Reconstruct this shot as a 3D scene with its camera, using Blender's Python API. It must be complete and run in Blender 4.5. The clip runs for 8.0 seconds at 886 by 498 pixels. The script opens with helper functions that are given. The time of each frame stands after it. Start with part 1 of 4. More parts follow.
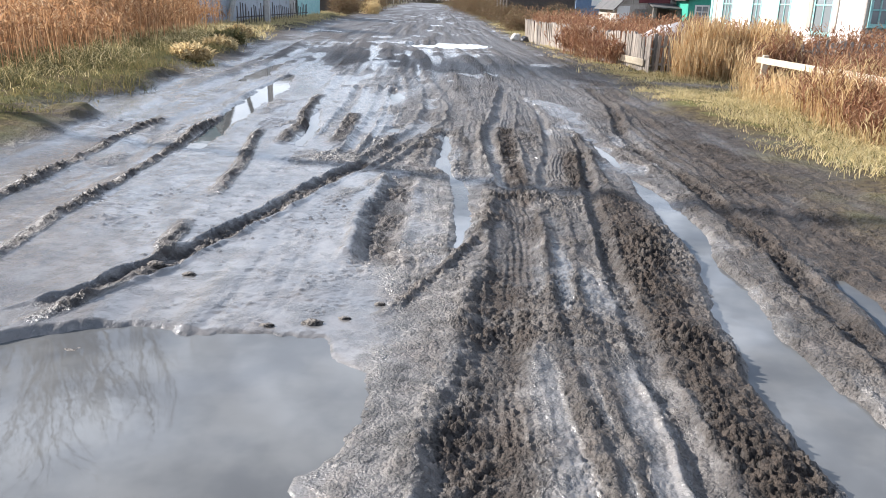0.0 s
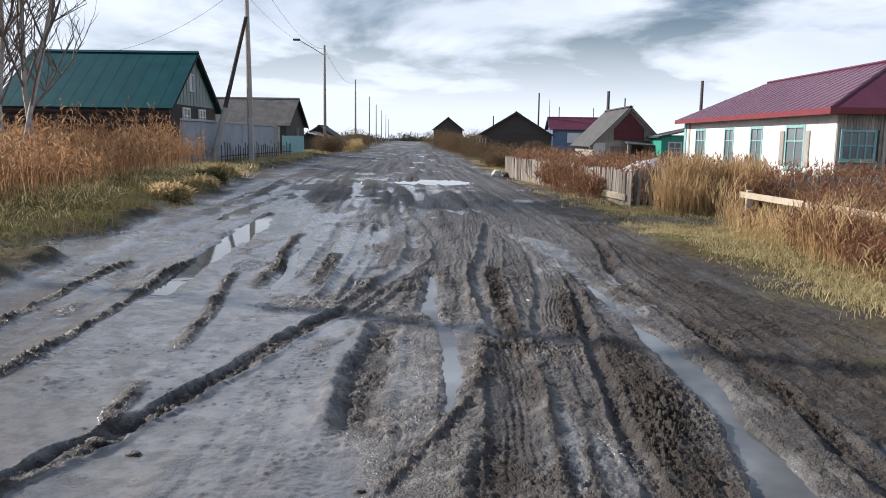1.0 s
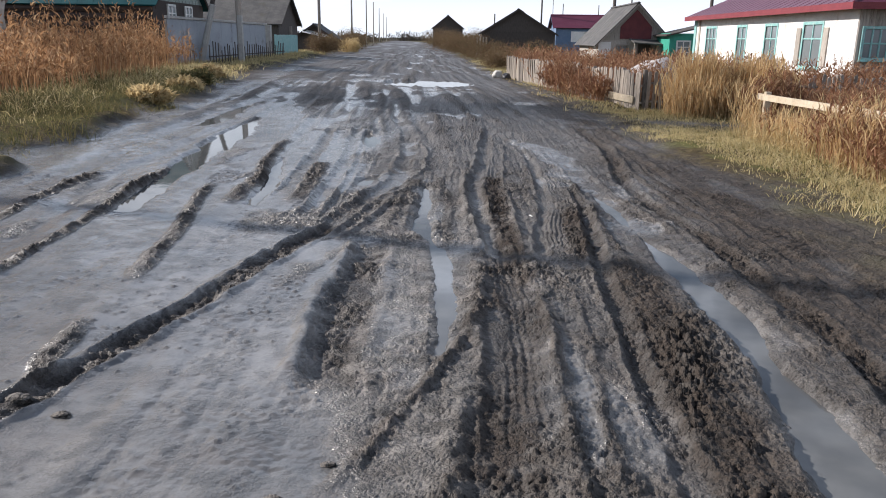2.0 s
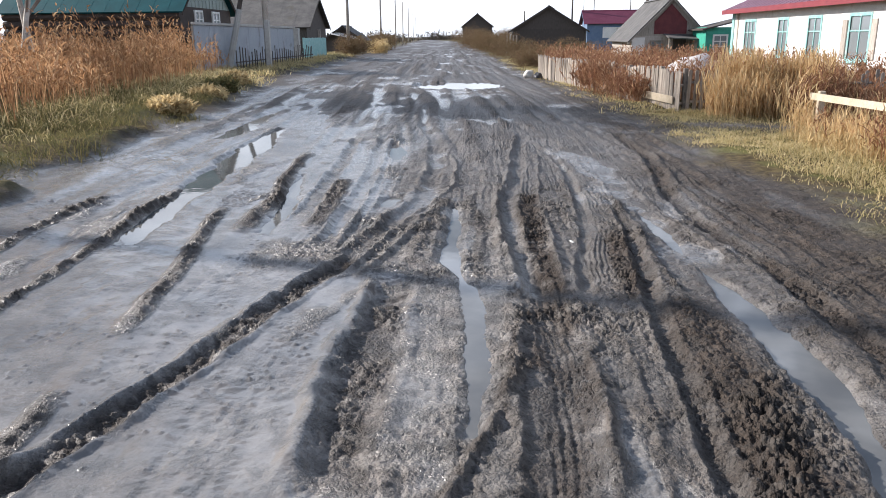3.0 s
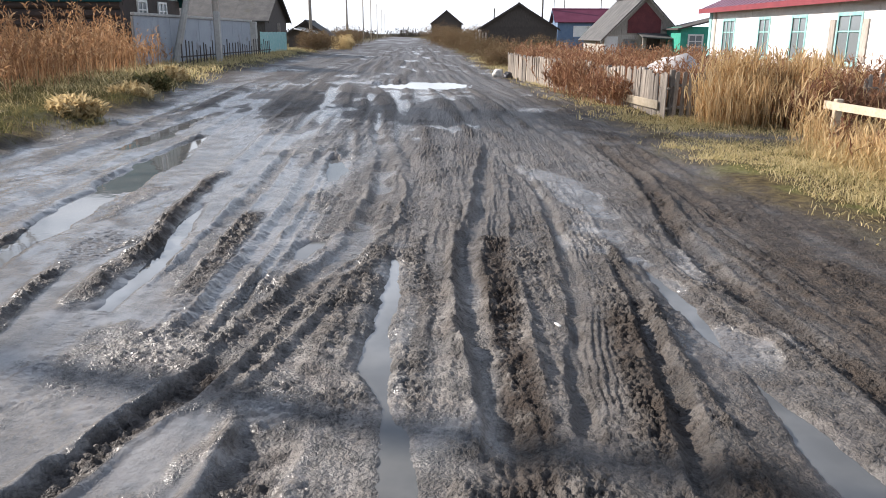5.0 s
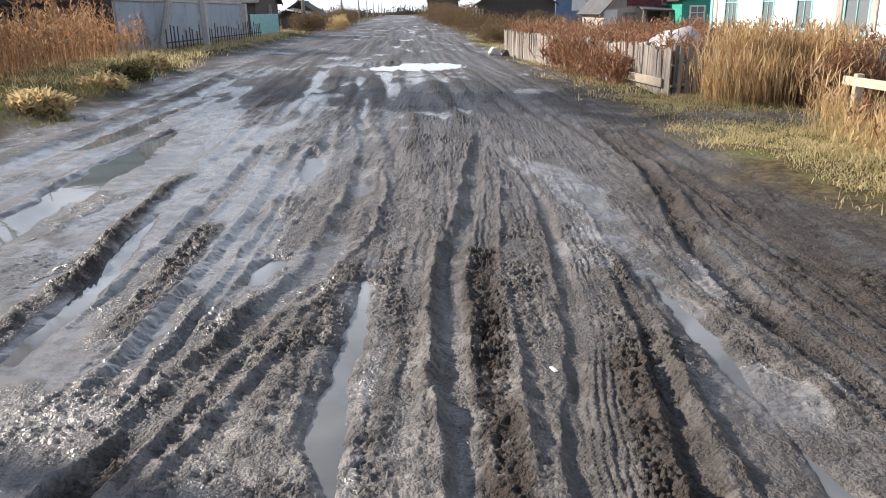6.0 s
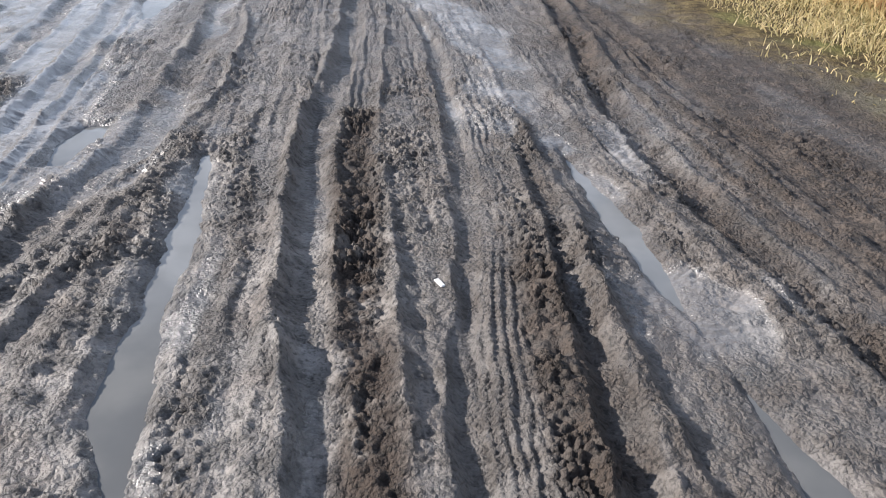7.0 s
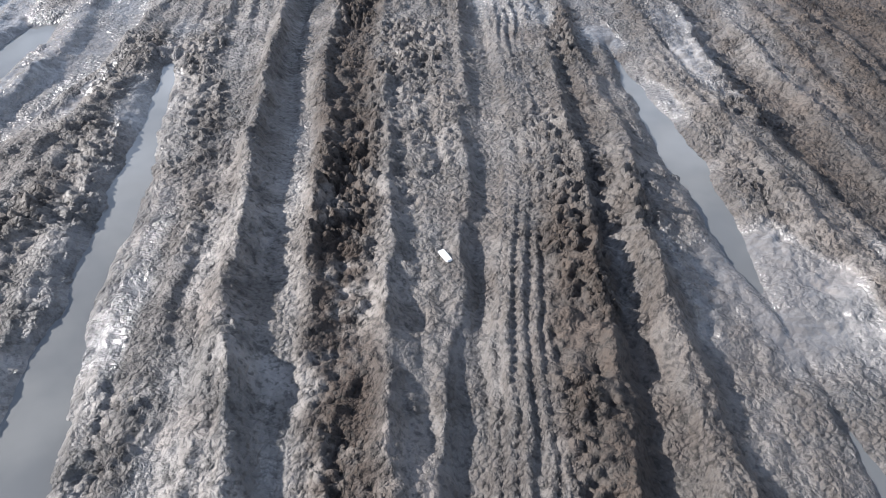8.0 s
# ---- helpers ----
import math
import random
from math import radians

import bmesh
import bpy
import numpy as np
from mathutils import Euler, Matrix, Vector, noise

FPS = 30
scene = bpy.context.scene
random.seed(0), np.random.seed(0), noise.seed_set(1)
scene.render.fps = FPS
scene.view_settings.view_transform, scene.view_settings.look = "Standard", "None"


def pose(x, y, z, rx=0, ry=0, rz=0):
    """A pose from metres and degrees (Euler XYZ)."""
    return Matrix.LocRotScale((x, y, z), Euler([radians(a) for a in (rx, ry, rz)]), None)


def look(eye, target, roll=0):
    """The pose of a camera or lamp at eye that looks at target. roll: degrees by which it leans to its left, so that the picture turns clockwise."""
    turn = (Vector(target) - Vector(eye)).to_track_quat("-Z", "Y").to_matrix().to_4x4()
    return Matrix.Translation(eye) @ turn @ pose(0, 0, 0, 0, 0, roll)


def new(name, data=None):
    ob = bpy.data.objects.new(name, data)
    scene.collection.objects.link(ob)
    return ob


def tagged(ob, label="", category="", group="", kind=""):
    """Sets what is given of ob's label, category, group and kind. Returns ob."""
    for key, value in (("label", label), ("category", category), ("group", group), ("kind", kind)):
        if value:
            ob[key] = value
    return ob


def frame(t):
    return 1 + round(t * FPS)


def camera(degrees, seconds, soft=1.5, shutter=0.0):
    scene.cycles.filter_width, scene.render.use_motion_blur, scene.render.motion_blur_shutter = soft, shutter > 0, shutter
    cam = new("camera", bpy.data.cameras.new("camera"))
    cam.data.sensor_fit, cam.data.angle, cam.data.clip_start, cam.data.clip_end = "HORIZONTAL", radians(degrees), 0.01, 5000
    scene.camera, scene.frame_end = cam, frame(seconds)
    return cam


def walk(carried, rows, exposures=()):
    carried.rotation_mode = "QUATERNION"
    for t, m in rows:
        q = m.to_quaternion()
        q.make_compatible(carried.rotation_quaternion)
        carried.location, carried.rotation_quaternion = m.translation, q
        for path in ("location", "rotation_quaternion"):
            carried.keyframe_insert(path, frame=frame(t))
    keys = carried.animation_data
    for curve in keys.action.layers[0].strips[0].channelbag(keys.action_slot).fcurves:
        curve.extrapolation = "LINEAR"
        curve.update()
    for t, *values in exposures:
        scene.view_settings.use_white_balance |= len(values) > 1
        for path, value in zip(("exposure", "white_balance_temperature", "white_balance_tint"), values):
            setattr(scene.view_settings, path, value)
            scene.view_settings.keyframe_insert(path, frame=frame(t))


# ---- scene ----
cam = camera(60.1, 8.0, soft=0.95)
PATH = [
    (0, (0.561, 0.463, 1.568), (0.499, 2.364, 0.95), 1.2),
    (0.5, (0.456, 0.762, 1.6), (0.401, 2.728, 1.238), 1.4),
    (1, (0.503, 1.035, 1.578), (0.479, 3.015, 1.293), 0.8),
    (1.5, (0.57, 1.48, 1.543), (0.613, 3.445, 1.173), 0.5),
    (1.7, (0.544, 1.604, 1.519), (0.547, 3.539, 1.012), 0.9),
    (2.8, (0.555, 2.279, 1.623), (0.497, 4.203, 1.078), 0.2),
    (3, (0.544, 2.477, 1.62), (0.44, 4.401, 1.086), -0.6),
    (3.5, (0.545, 2.997, 1.574), (0.53, 4.927, 1.049), 1.3),
    (4, (0.57, 3.464, 1.57), (0.62, 5.39, 1.032), 2.1),
    (4.5, (0.647, 4.102, 1.53), (0.643, 6.025, 0.978), 1.0),
    (4.7, (0.656, 4.322, 1.556), (0.645, 6.25, 1.025), 0.7),
    (5.8, (0.8, 5.213, 1.563), (0.749, 7.124, 0.976), -1.3),
    (6, (0.831, 5.403, 1.592), (0.798, 7.313, 0.998), -1.3),
    (6.5, (0.891, 5.941, 1.484), (0.969, 7.794, 0.735), -0.7),
    (7, (1.005, 6.32, 1.459), (1.216, 8.048, 0.475), 1.0),
    (7.5, (1.117, 6.751, 1.408), (1.267, 8.315, 0.17), -0.3),
    (8, (1.192, 7.051, 1.413), (1.272, 8.563, 0.106), -1.7),
]
EXPOSURES = [(0.0, 1.32, 5860, 10), (0.4, 1.05, 5860, 10), (1.0, 0.44, 5860, 10), (1.5, 0.39, 5910, 11), (3.0, 0.92, 5920, 11), (4.0, 0.79, 6020, 11), (4.5, 0.89, 6070, 11), (6.0, 0.97, 6070, 11), (7.0, 1.22, 5870, 11), (8.0, 1.48, 5660, 10)]
walk(cam, [(t, look(eye, target, roll)) for t, eye, target, roll in PATH], EXPOSURES)

# ---- light ----
SUN_DIR = Vector((-0.97, 0.24, 0.58)).normalized()
world = bpy.data.worlds.new("world")
scene.world = world
world.use_nodes = True


def node(tree, kind, x=0, **values):
    n = tree.nodes.new(kind)
    for key, value in values.items():
        n.inputs[key.replace("_", " ")].default_value = value
    return n


def math_node(tree, op, a, b=None, clamp=False):
    n = tree.nodes.new("ShaderNodeMath")
    n.operation, n.use_clamp = op, clamp
    for k, v in enumerate((a, b)):
        if v is None:
            continue
        if isinstance(v, (int, float)):
            n.inputs[k].default_value = v
        else:
            tree.links.new(v, n.inputs[k])
    return n.outputs[0]


def mix_node(tree, fac, a, b, blend="MIX"):
    n = tree.nodes.new("ShaderNodeMix")
    n.data_type, n.blend_type = "RGBA", blend
    for k, v in ((0, fac), (6, a), (7, b)):
        if isinstance(v, (int, float)):
            n.inputs[k].default_value = v
        elif isinstance(v, tuple):
            n.inputs[k].default_value = (*v, 1)
        else:
            tree.links.new(v, n.inputs[k])
    return n.outputs[2]


def mix_value(tree, fac, a, b):
    n = tree.nodes.new("ShaderNodeMix")
    for k, v in ((0, fac), (2, a), (3, b)):
        if isinstance(v, (int, float)):
            n.inputs[k].default_value = v
        else:
            tree.links.new(v, n.inputs[k])
    return n.outputs[0]


def ramp(tree, value, lo, hi):
    n = tree.nodes.new("ShaderNodeMapRange")
    n.interpolation_type = "SMOOTHSTEP"
    n.inputs[1].default_value, n.inputs[2].default_value = lo, hi
    tree.links.new(value, n.inputs[0])
    return n.outputs[0]


def noise_node(tree, vector, scale, detail=4.0, rough=0.55, distort=0.0):
    n = tree.nodes.new("ShaderNodeTexNoise")
    n.inputs["Scale"].default_value, n.inputs["Detail"].default_value = scale, detail
    n.inputs["Roughness"].default_value, n.inputs["Distortion"].default_value = rough, distort
    if vector is not None:
        tree.links.new(vector, n.inputs["Vector"])
    return n.outputs[0]


def make_sky():
    t = world.node_tree
    t.nodes.clear()
    sky = t.nodes.new("ShaderNodeTexSky")
    sky.sky_type, sky.sun_disc = "NISHITA", False
    sky.sun_elevation = math.asin(SUN_DIR.z)
    sky.sun_rotation = math.atan2(SUN_DIR.x, SUN_DIR.y)
    sky.air_density, sky.dust_density = 1.0, 1.5
    co = t.nodes.new("ShaderNodeTexCoord")
    sep = t.nodes.new("ShaderNodeSeparateXYZ")
    t.links.new(co.outputs["Generated"], sep.inputs[0])
    up = math_node(t, "ADD", math_node(t, "MAXIMUM", sep.outputs[2], 0.0), 0.22)
    plane = t.nodes.new("ShaderNodeCombineXYZ")
    t.links.new(math_node(t, "DIVIDE", sep.outputs[0], up), plane.inputs[0])
    t.links.new(math_node(t, "DIVIDE", sep.outputs[1], up), plane.inputs[1])
    cover = ramp(t, noise_node(t, plane.outputs[0], 1.1, 6, 0.55, 0.3), 0.38, 0.58)
    dark = ramp(t, noise_node(t, plane.outputs[0], 0.8, 5, 0.5, 0.6), 0.36, 0.62)
    low = ramp(t, sep.outputs[2], 0.02, 0.16)
    high = ramp(t, sep.outputs[2], 0.17, 0.34)
    grey = mix_node(t, math_node(t, "MULTIPLY", dark, low), CLOUD_WHITE, CLOUD_GREY)
    tall = mix_node(t, ramp(t, noise_node(t, plane.outputs[0], 1.0, 5, 0.5, 0.6), 0.46, 0.58), CLOUD_BRIGHT, CLOUD_BASE)
    grey = mix_node(t, high, grey, tall)
    cover = math_node(t, "MAXIMUM", cover, math_node(t, "SUBTRACT", 1.0, low))
    cover = math_node(t, "MULTIPLY", cover, math_node(t, "SUBTRACT", 1.0, math_node(t, "MULTIPLY", ramp(t, sep.outputs[2], 0.44, 0.66), 0.92)))
    colour = mix_node(t, cover, sky.outputs[0], grey)
    back = t.nodes.new("ShaderNodeBackground")
    back.inputs[1].default_value = SKY_STRENGTH
    t.links.new(colour, back.inputs[0])
    out = t.nodes.new("ShaderNodeOutputWorld")
    t.links.new(back.outputs[0], out.inputs[0])


CLOUD_WHITE, CLOUD_GREY, CLOUD_BRIGHT, CLOUD_BASE, SKY_STRENGTH = (13.5, 13.7, 14.1), (10.2, 10.7, 11.5), (29, 30.5, 33), (8.2, 9.2, 11.0), 0.055
make_sky()
sun = new("sun", bpy.data.lights.new("sun", "SUN"))
sun.data.energy, sun.data.angle, sun.data.color = 5.0, radians(1.2), (1.0, 0.89, 0.76)
sun.matrix_world = look(SUN_DIR * 50, (0, 0, 0))


# ---- materials ----
def material(name):
    m = bpy.data.materials.new(name)
    m.use_nodes = True
    t = m.node_tree
    return m, t, t.nodes["Principled BSDF"]


def bump(tree, bsdf, height, strength=0.4, distance=0.01):
    n = tree.nodes.new("ShaderNodeBump")
    n.inputs["Strength"].default_value, n.inputs["Distance"].default_value = strength, distance
    tree.links.new(height, n.inputs["Height"])
    tree.links.new(n.outputs[0], bsdf.inputs["Normal"])


def attribute(tree, name):
    n = tree.nodes.new("ShaderNodeAttribute")
    n.attribute_name = name
    return n.outputs["Fac"]


def surface(name, a, b, scale=3.0, rough=0.8, metal=0.0, grain=40.0, depth=0.006, stretch=(1, 1, 1), vary=0.0, stain=None):
    """Two tones at a coarse and a fine scale, with relief; vary: how much one piece differs from the next."""
    m, t, p = material(name)
    co = t.nodes.new("ShaderNodeTexCoord")
    mp = t.nodes.new("ShaderNodeMapping")
    mp.inputs["Scale"].default_value = stretch
    t.links.new(co.outputs["Object"], mp.inputs[0])
    coarse = ramp(t, noise_node(t, mp.outputs[0], scale, 5), 0.3, 0.7)
    fine = noise_node(t, mp.outputs[0], grain, 4, 0.6)
    c = mix_node(t, coarse, a, b)
    c = mix_node(t, math_node(t, "MULTIPLY", ramp(t, fine, 0.35, 0.7), 0.35), c, tuple(v * 0.45 for v in a))
    if stain:
        c = mix_node(t, ramp(t, noise_node(t, mp.outputs[0], scale * 0.6, 7, 0.7), 0.56, 0.66), c, stain)
    if vary:
        info = t.nodes.new("ShaderNodeObjectInfo")
        hsv = t.nodes.new("ShaderNodeHueSaturation")
        t.links.new(math_node(t, "ADD", math_node(t, "MULTIPLY", info.outputs["Random"], 2 * vary), 1 - vary), hsv.inputs["Value"])
        t.links.new(c, hsv.inputs["Color"])
        c = hsv.outputs[0]
    t.links.new(c, p.inputs["Base Color"])
    t.links.new(math_node(t, "ADD", math_node(t, "MULTIPLY", fine, 0.2), rough - 0.1), p.inputs["Roughness"])
    p.inputs["Metallic"].default_value = metal
    bump(t, p, fine, 0.5, depth)
    return m


def leafage(name, tones, through_light=0.45):
    """Blades and leaves: every blade takes its tone between the given ones."""
    m, t, p = material(name)
    geo = t.nodes.new("ShaderNodeNewGeometry")
    cr = t.nodes.new("ShaderNodeValToRGB")
    cr.color_ramp.elements[0].color = (*tones[0], 1)
    cr.color_ramp.elements[1].color = (*tones[-1], 1)
    for k, tone in enumerate(tones[1:-1]):
        e = cr.color_ramp.elements.new((k + 1) / (len(tones) - 1))
        e.color = (*tone, 1)
    t.links.new(geo.outputs["Random Per Island"], cr.inputs[0])
    t.links.new(cr.outputs[0], p.inputs["Base Color"])
    p.inputs["Roughness"].default_value = 0.75
    p.inputs["Specular IOR Level"].default_value = 0.25
    tr = t.nodes.new("ShaderNodeBsdfTranslucent")
    t.links.new(cr.outputs[0], tr.inputs[0])
    mx = t.nodes.new("ShaderNodeMixShader")
    mx.inputs[0].default_value = through_light
    t.links.new(p.outputs[0], mx.inputs[1])
    t.links.new(tr.outputs[0], mx.inputs[2])
    t.links.new(mx.outputs[0], t.nodes["Material Output"].inputs[0])
    return m


def make_ground_material():
    m, t, p = material("ground")
    co = t.nodes.new("ShaderNodeTexCoord")
    vec = co.outputs["Object"]
    churn, wet, turf, brown = (attribute(t, n) for n in ("churn", "wet", "turf", "brown"))
    big = noise_node(t, vec, 1.3, 5)
    mid = noise_node(t, vec, 9, 5, 0.6)
    fine = noise_node(t, vec, 48, 5, 0.7)
    grit = noise_node(t, vec, 150, 3, 0.6)
    mud = mix_node(t, ramp(t, big, 0.35, 0.65), MUD_GREY, MUD_PALE)
    mud = mix_node(t, math_node(t, "MULTIPLY", ramp(t, noise_node(t, vec, 3.1, 4), 0.48, 0.62), 0.6), mud, MUD_WARM)
    mud = mix_node(t, math_node(t, "MULTIPLY", ramp(t, mid, 0.42, 0.68), 0.6), mud, MUD_DARK)
    mud = mix_node(t, math_node(t, "MULTIPLY", churn, ramp(t, mid, 0.25, 0.55)), mud, MUD_BROWN)
    mud = mix_node(t, brown, mud, mix_node(t, ramp(t, mid, 0.35, 0.65), (0.034, 0.027, 0.022), (0.085, 0.067, 0.054)))
    damp = mix_node(t, math_node(t, "MULTIPLY", wet, 0.55), mud, MUD_WET)
    # random dark specks put into the colour deepen the shade between crumbs
    shade_specks = math_node(t, "MULTIPLY", ramp(t, fine, 0.48, 0.63), math_node(t, "SUBTRACT", 1.0, math_node(t, "MULTIPLY", wet, 0.86)))
    damp = mix_node(t, shade_specks, damp, MUD_DARK)
    soil = mix_node(t, ramp(t, mid, 0.4, 0.62), (0.06, 0.046, 0.028), (0.14, 0.11, 0.055))
    soil = mix_node(t, ramp(t, big, 0.45, 0.65), soil, (0.12, 0.115, 0.045))
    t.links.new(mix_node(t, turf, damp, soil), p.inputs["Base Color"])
    gloss = math_node(t, "MULTIPLY", wet, math_node(t, "SUBTRACT", 1.15, math_node(t, "MULTIPLY", ramp(t, mid, 0.45, 0.7), 0.3)), True)
    dry = math_node(t, "SUBTRACT", 0.70, math_node(t, "MULTIPLY", gloss, 0.61))
    t.links.new(mix_value(t, turf, dry, 0.95), p.inputs["Roughness"])
    t.links.new(mix_value(t, turf, math_node(t, "ADD", math_node(t, "MULTIPLY", gloss, 0.5), 0.1), 0.05), p.inputs["Specular IOR Level"])
    cell = t.nodes.new("ShaderNodeTexVoronoi")
    cell.inputs["Scale"].default_value = 62
    bent = t.nodes.new("ShaderNodeVectorMath")
    bent.operation = "ADD"
    bend = t.nodes.new("ShaderNodeTexNoise")
    bend.inputs["Scale"].default_value, bend.inputs["Detail"].default_value = 30, 2
    t.links.new(vec, bend.inputs["Vector"])
    half = t.nodes.new("ShaderNodeVectorMath")
    half.operation = "SCALE"
    half.inputs["Scale"].default_value = 0.03
    t.links.new(bend.outputs["Color"], half.inputs[0])
    t.links.new(vec, bent.inputs[0])
    t.links.new(half.outputs[0], bent.inputs[1])
    t.links.new(bent.outputs[0], cell.inputs["Vector"])
    crumb = math_node(t, "MULTIPLY", math_node(t, "SUBTRACT", 0.9, cell.outputs["Distance"]), 0.55)
    h = math_node(t, "ADD", math_node(t, "MULTIPLY", fine, 0.7), math_node(t, "MULTIPLY", grit, 0.25))
    h = math_node(t, "ADD", h, math_node(t, "MULTIPLY", noise_node(t, vec, 26, 4, 0.65), 0.8))
    h = math_node(t, "ADD", h, crumb)
    h = math_node(t, "MULTIPLY", h, math_node(t, "SUBTRACT", 1.0, math_node(t, "MULTIPLY", ramp(t, wet, 0.5, 0.98), 0.88)))
    h = math_node(t, "MULTIPLY", h, math_node(t, "ADD", math_node(t, "MULTIPLY", ramp(t, noise_node(t, vec, 4.5, 3), 0.38, 0.6), 0.7), 0.4))
    bump(t, p, h, 1.0, 0.030)
    return m


def make_water_material():
    m, t, p = material("muddy_water")
    co = t.nodes.new("ShaderNodeTexCoord")
    n = noise_node(t, co.outputs["Object"], 2.2, 4)
    t.links.new(mix_node(t, ramp(t, n, 0.35, 0.65), (0.085, 0.087, 0.088), (0.122, 0.122, 0.118)), p.inputs["Base Color"])
    p.inputs["Roughness"].default_value = 0.03
    p.inputs["IOR"].default_value = 1.33
    bump(t, p, noise_node(t, co.outputs["Object"], 7, 2), 0.05, 0.01)
    return m


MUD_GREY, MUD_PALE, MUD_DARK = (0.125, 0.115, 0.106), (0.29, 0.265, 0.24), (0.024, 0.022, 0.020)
MUD_WARM = (0.20, 0.168, 0.143)
MUD_BROWN, MUD_WET = (0.044, 0.032, 0.025), (0.118, 0.120, 0.123)
ground_mat = make_ground_material()
water_mat = make_water_material()
dry_weed = leafage("dry_weed", [(0.22, 0.11, 0.055), (0.44, 0.26, 0.13), (0.30, 0.155, 0.075), (0.58, 0.40, 0.23)])
red_weed = leafage("red_weed", [(0.17, 0.08, 0.05), (0.30, 0.16, 0.085), (0.20, 0.09, 0.055), (0.46, 0.31, 0.18)])
straw = leafage("straw", [(0.50, 0.38, 0.19), (0.64, 0.51, 0.29), (0.38, 0.28, 0.13), (0.56, 0.43, 0.22)])
meadow = leafage("meadow_grass", [(0.62, 0.50, 0.27), (0.50, 0.40, 0.20), (0.35, 0.31, 0.14), (0.68, 0.57, 0.35)])
gold_grass = leafage("gold_grass", [(0.54, 0.37, 0.18), (0.74, 0.56, 0.32), (0.44, 0.28, 0.13), (0.64, 0.47, 0.25)], 0.5)
green_grass = leafage("green_grass", [(0.075, 0.080, 0.032), (0.13, 0.12, 0.05), (0.24, 0.19, 0.085), (0.085, 0.085, 0.033)])
bush_mat = leafage("bush", [(0.10, 0.065, 0.04), (0.17, 0.10, 0.055), (0.13, 0.105, 0.05), (0.21, 0.14, 0.075)], 0.3)
far_wood = leafage("far_wood", [(0.05, 0.042, 0.035), (0.075, 0.06, 0.045), (0.06, 0.06, 0.045)], 0.1)
twig_mat = surface("twig", (0.16, 0.12, 0.10), (0.24, 0.19, 0.16), 5, 0.85)
birch_mat = surface("birch_bark", (0.55, 0.52, 0.47), (0.42, 0.38, 0.34), 6, 0.8, stain=(0.06, 0.05, 0.045))
grey_wood = surface("weathered_wood", (0.31, 0.275, 0.24), (0.43, 0.39, 0.34), 4, 0.85, stretch=(6, 6, 0.8), vary=0.22, stain=(0.16, 0.13, 0.11))
fence_wood = surface("weathered_fence_boards", (0.22, 0.185, 0.15), (0.34, 0.295, 0.25), 4, 0.85, stretch=(6, 6, 0.8), vary=0.28, stain=(0.12, 0.095, 0.075))
pale_wood = surface("pale_timber", (0.42, 0.35, 0.25), (0.52, 0.44, 0.33), 4, 0.8, vary=0.1)
dark_log = surface("dark_logs", (0.035, 0.026, 0.022), (0.06, 0.042, 0.034), 3, 0.85)
teal_roof = surface("teal_sheet_roof", (0.004, 0.055, 0.066), (0.007, 0.074, 0.086), 1.5, 0.55, 0.0, depth=0.002)
slate_roof = surface("grey_slate_roof", (0.065, 0.063, 0.064), (0.115, 0.110, 0.105), 2, 0.85, stain=(0.07, 0.065, 0.055))
maroon_roof = surface("maroon_sheet_roof", (0.105, 0.028, 0.050), (0.13, 0.040, 0.066), 1.2, 0.3, depth=0.002)
red_board = surface("red_fascia", (0.17, 0.022, 0.032), (0.22, 0.034, 0.042), 3, 0.6)
maroon_board = surface("maroon_boards", (0.10, 0.018, 0.022), (0.14, 0.028, 0.03), 3, 0.75)
white_plaster = surface("white_plaster", (0.80, 0.79, 0.76), (0.70, 0.69, 0.66), 2, 0.9, stain=(0.50, 0.46, 0.41))
teal_paint = surface("teal_paint", (0.20, 0.42, 0.41), (0.32, 0.52, 0.50), 4, 0.6, stain=(0.42, 0.48, 0.45))
green_paint = surface("green_paint", (0.03, 0.27, 0.19), (0.05, 0.33, 0.24), 3, 0.65)
blue_paint = surface("blue_paint", (0.10, 0.16, 0.27), (0.14, 0.20, 0.30), 3, 0.7)
fence_sheet = surface("grey_sheet", (0.27, 0.30, 0.34), (0.33, 0.36, 0.40), 1.2, 0.6, grain=20, stain=(0.17, 0.17, 0.18))
gable_board = surface("pale_green_boards", (0.24, 0.29, 0.27), (0.31, 0.35, 0.32), 3, 0.75, stretch=(1, 5, 0.6))
concrete = surface("concrete", (0.36, 0.35, 0.33), (0.46, 0.45, 0.42), 5, 0.9)
dark_wood = surface("dark_old_wood", (0.055, 0.045, 0.04), (0.09, 0.075, 0.065), 4, 0.85, stretch=(5, 5, 0.8), vary=0.2)
white_paint = surface("white_paint", (0.74, 0.73, 0.70), (0.66, 0.65, 0.62), 5, 0.7)
dark_metal = surface("dark_metal", (0.05, 0.05, 0.055), (0.08, 0.08, 0.085), 6, 0.5, 0.6)
tarp_mat = surface("grey_tarpaulin", (0.45, 0.42, 0.40), (0.36, 0.33, 0.32), 3, 0.7)
stone_mat = surface("pale_stone", (0.55, 0.53, 0.49), (0.42, 0.40, 0.37), 6, 0.9)

for sheet_metal in (teal_roof, maroon_roof):
    sheet_metal.node_tree.nodes["Principled BSDF"].inputs["Specular IOR Level"].default_value = 0.15


def make_glass():
    m, t, p = material("window_glass")
    p.inputs["Base Color"].default_value = (0.16, 0.18, 0.19, 1)
    p.inputs["Roughness"].default_value = 0.08
    return m


glass = make_glass()


# ---- ground ----
TABLE = np.random.RandomState(7).rand(256, 256)


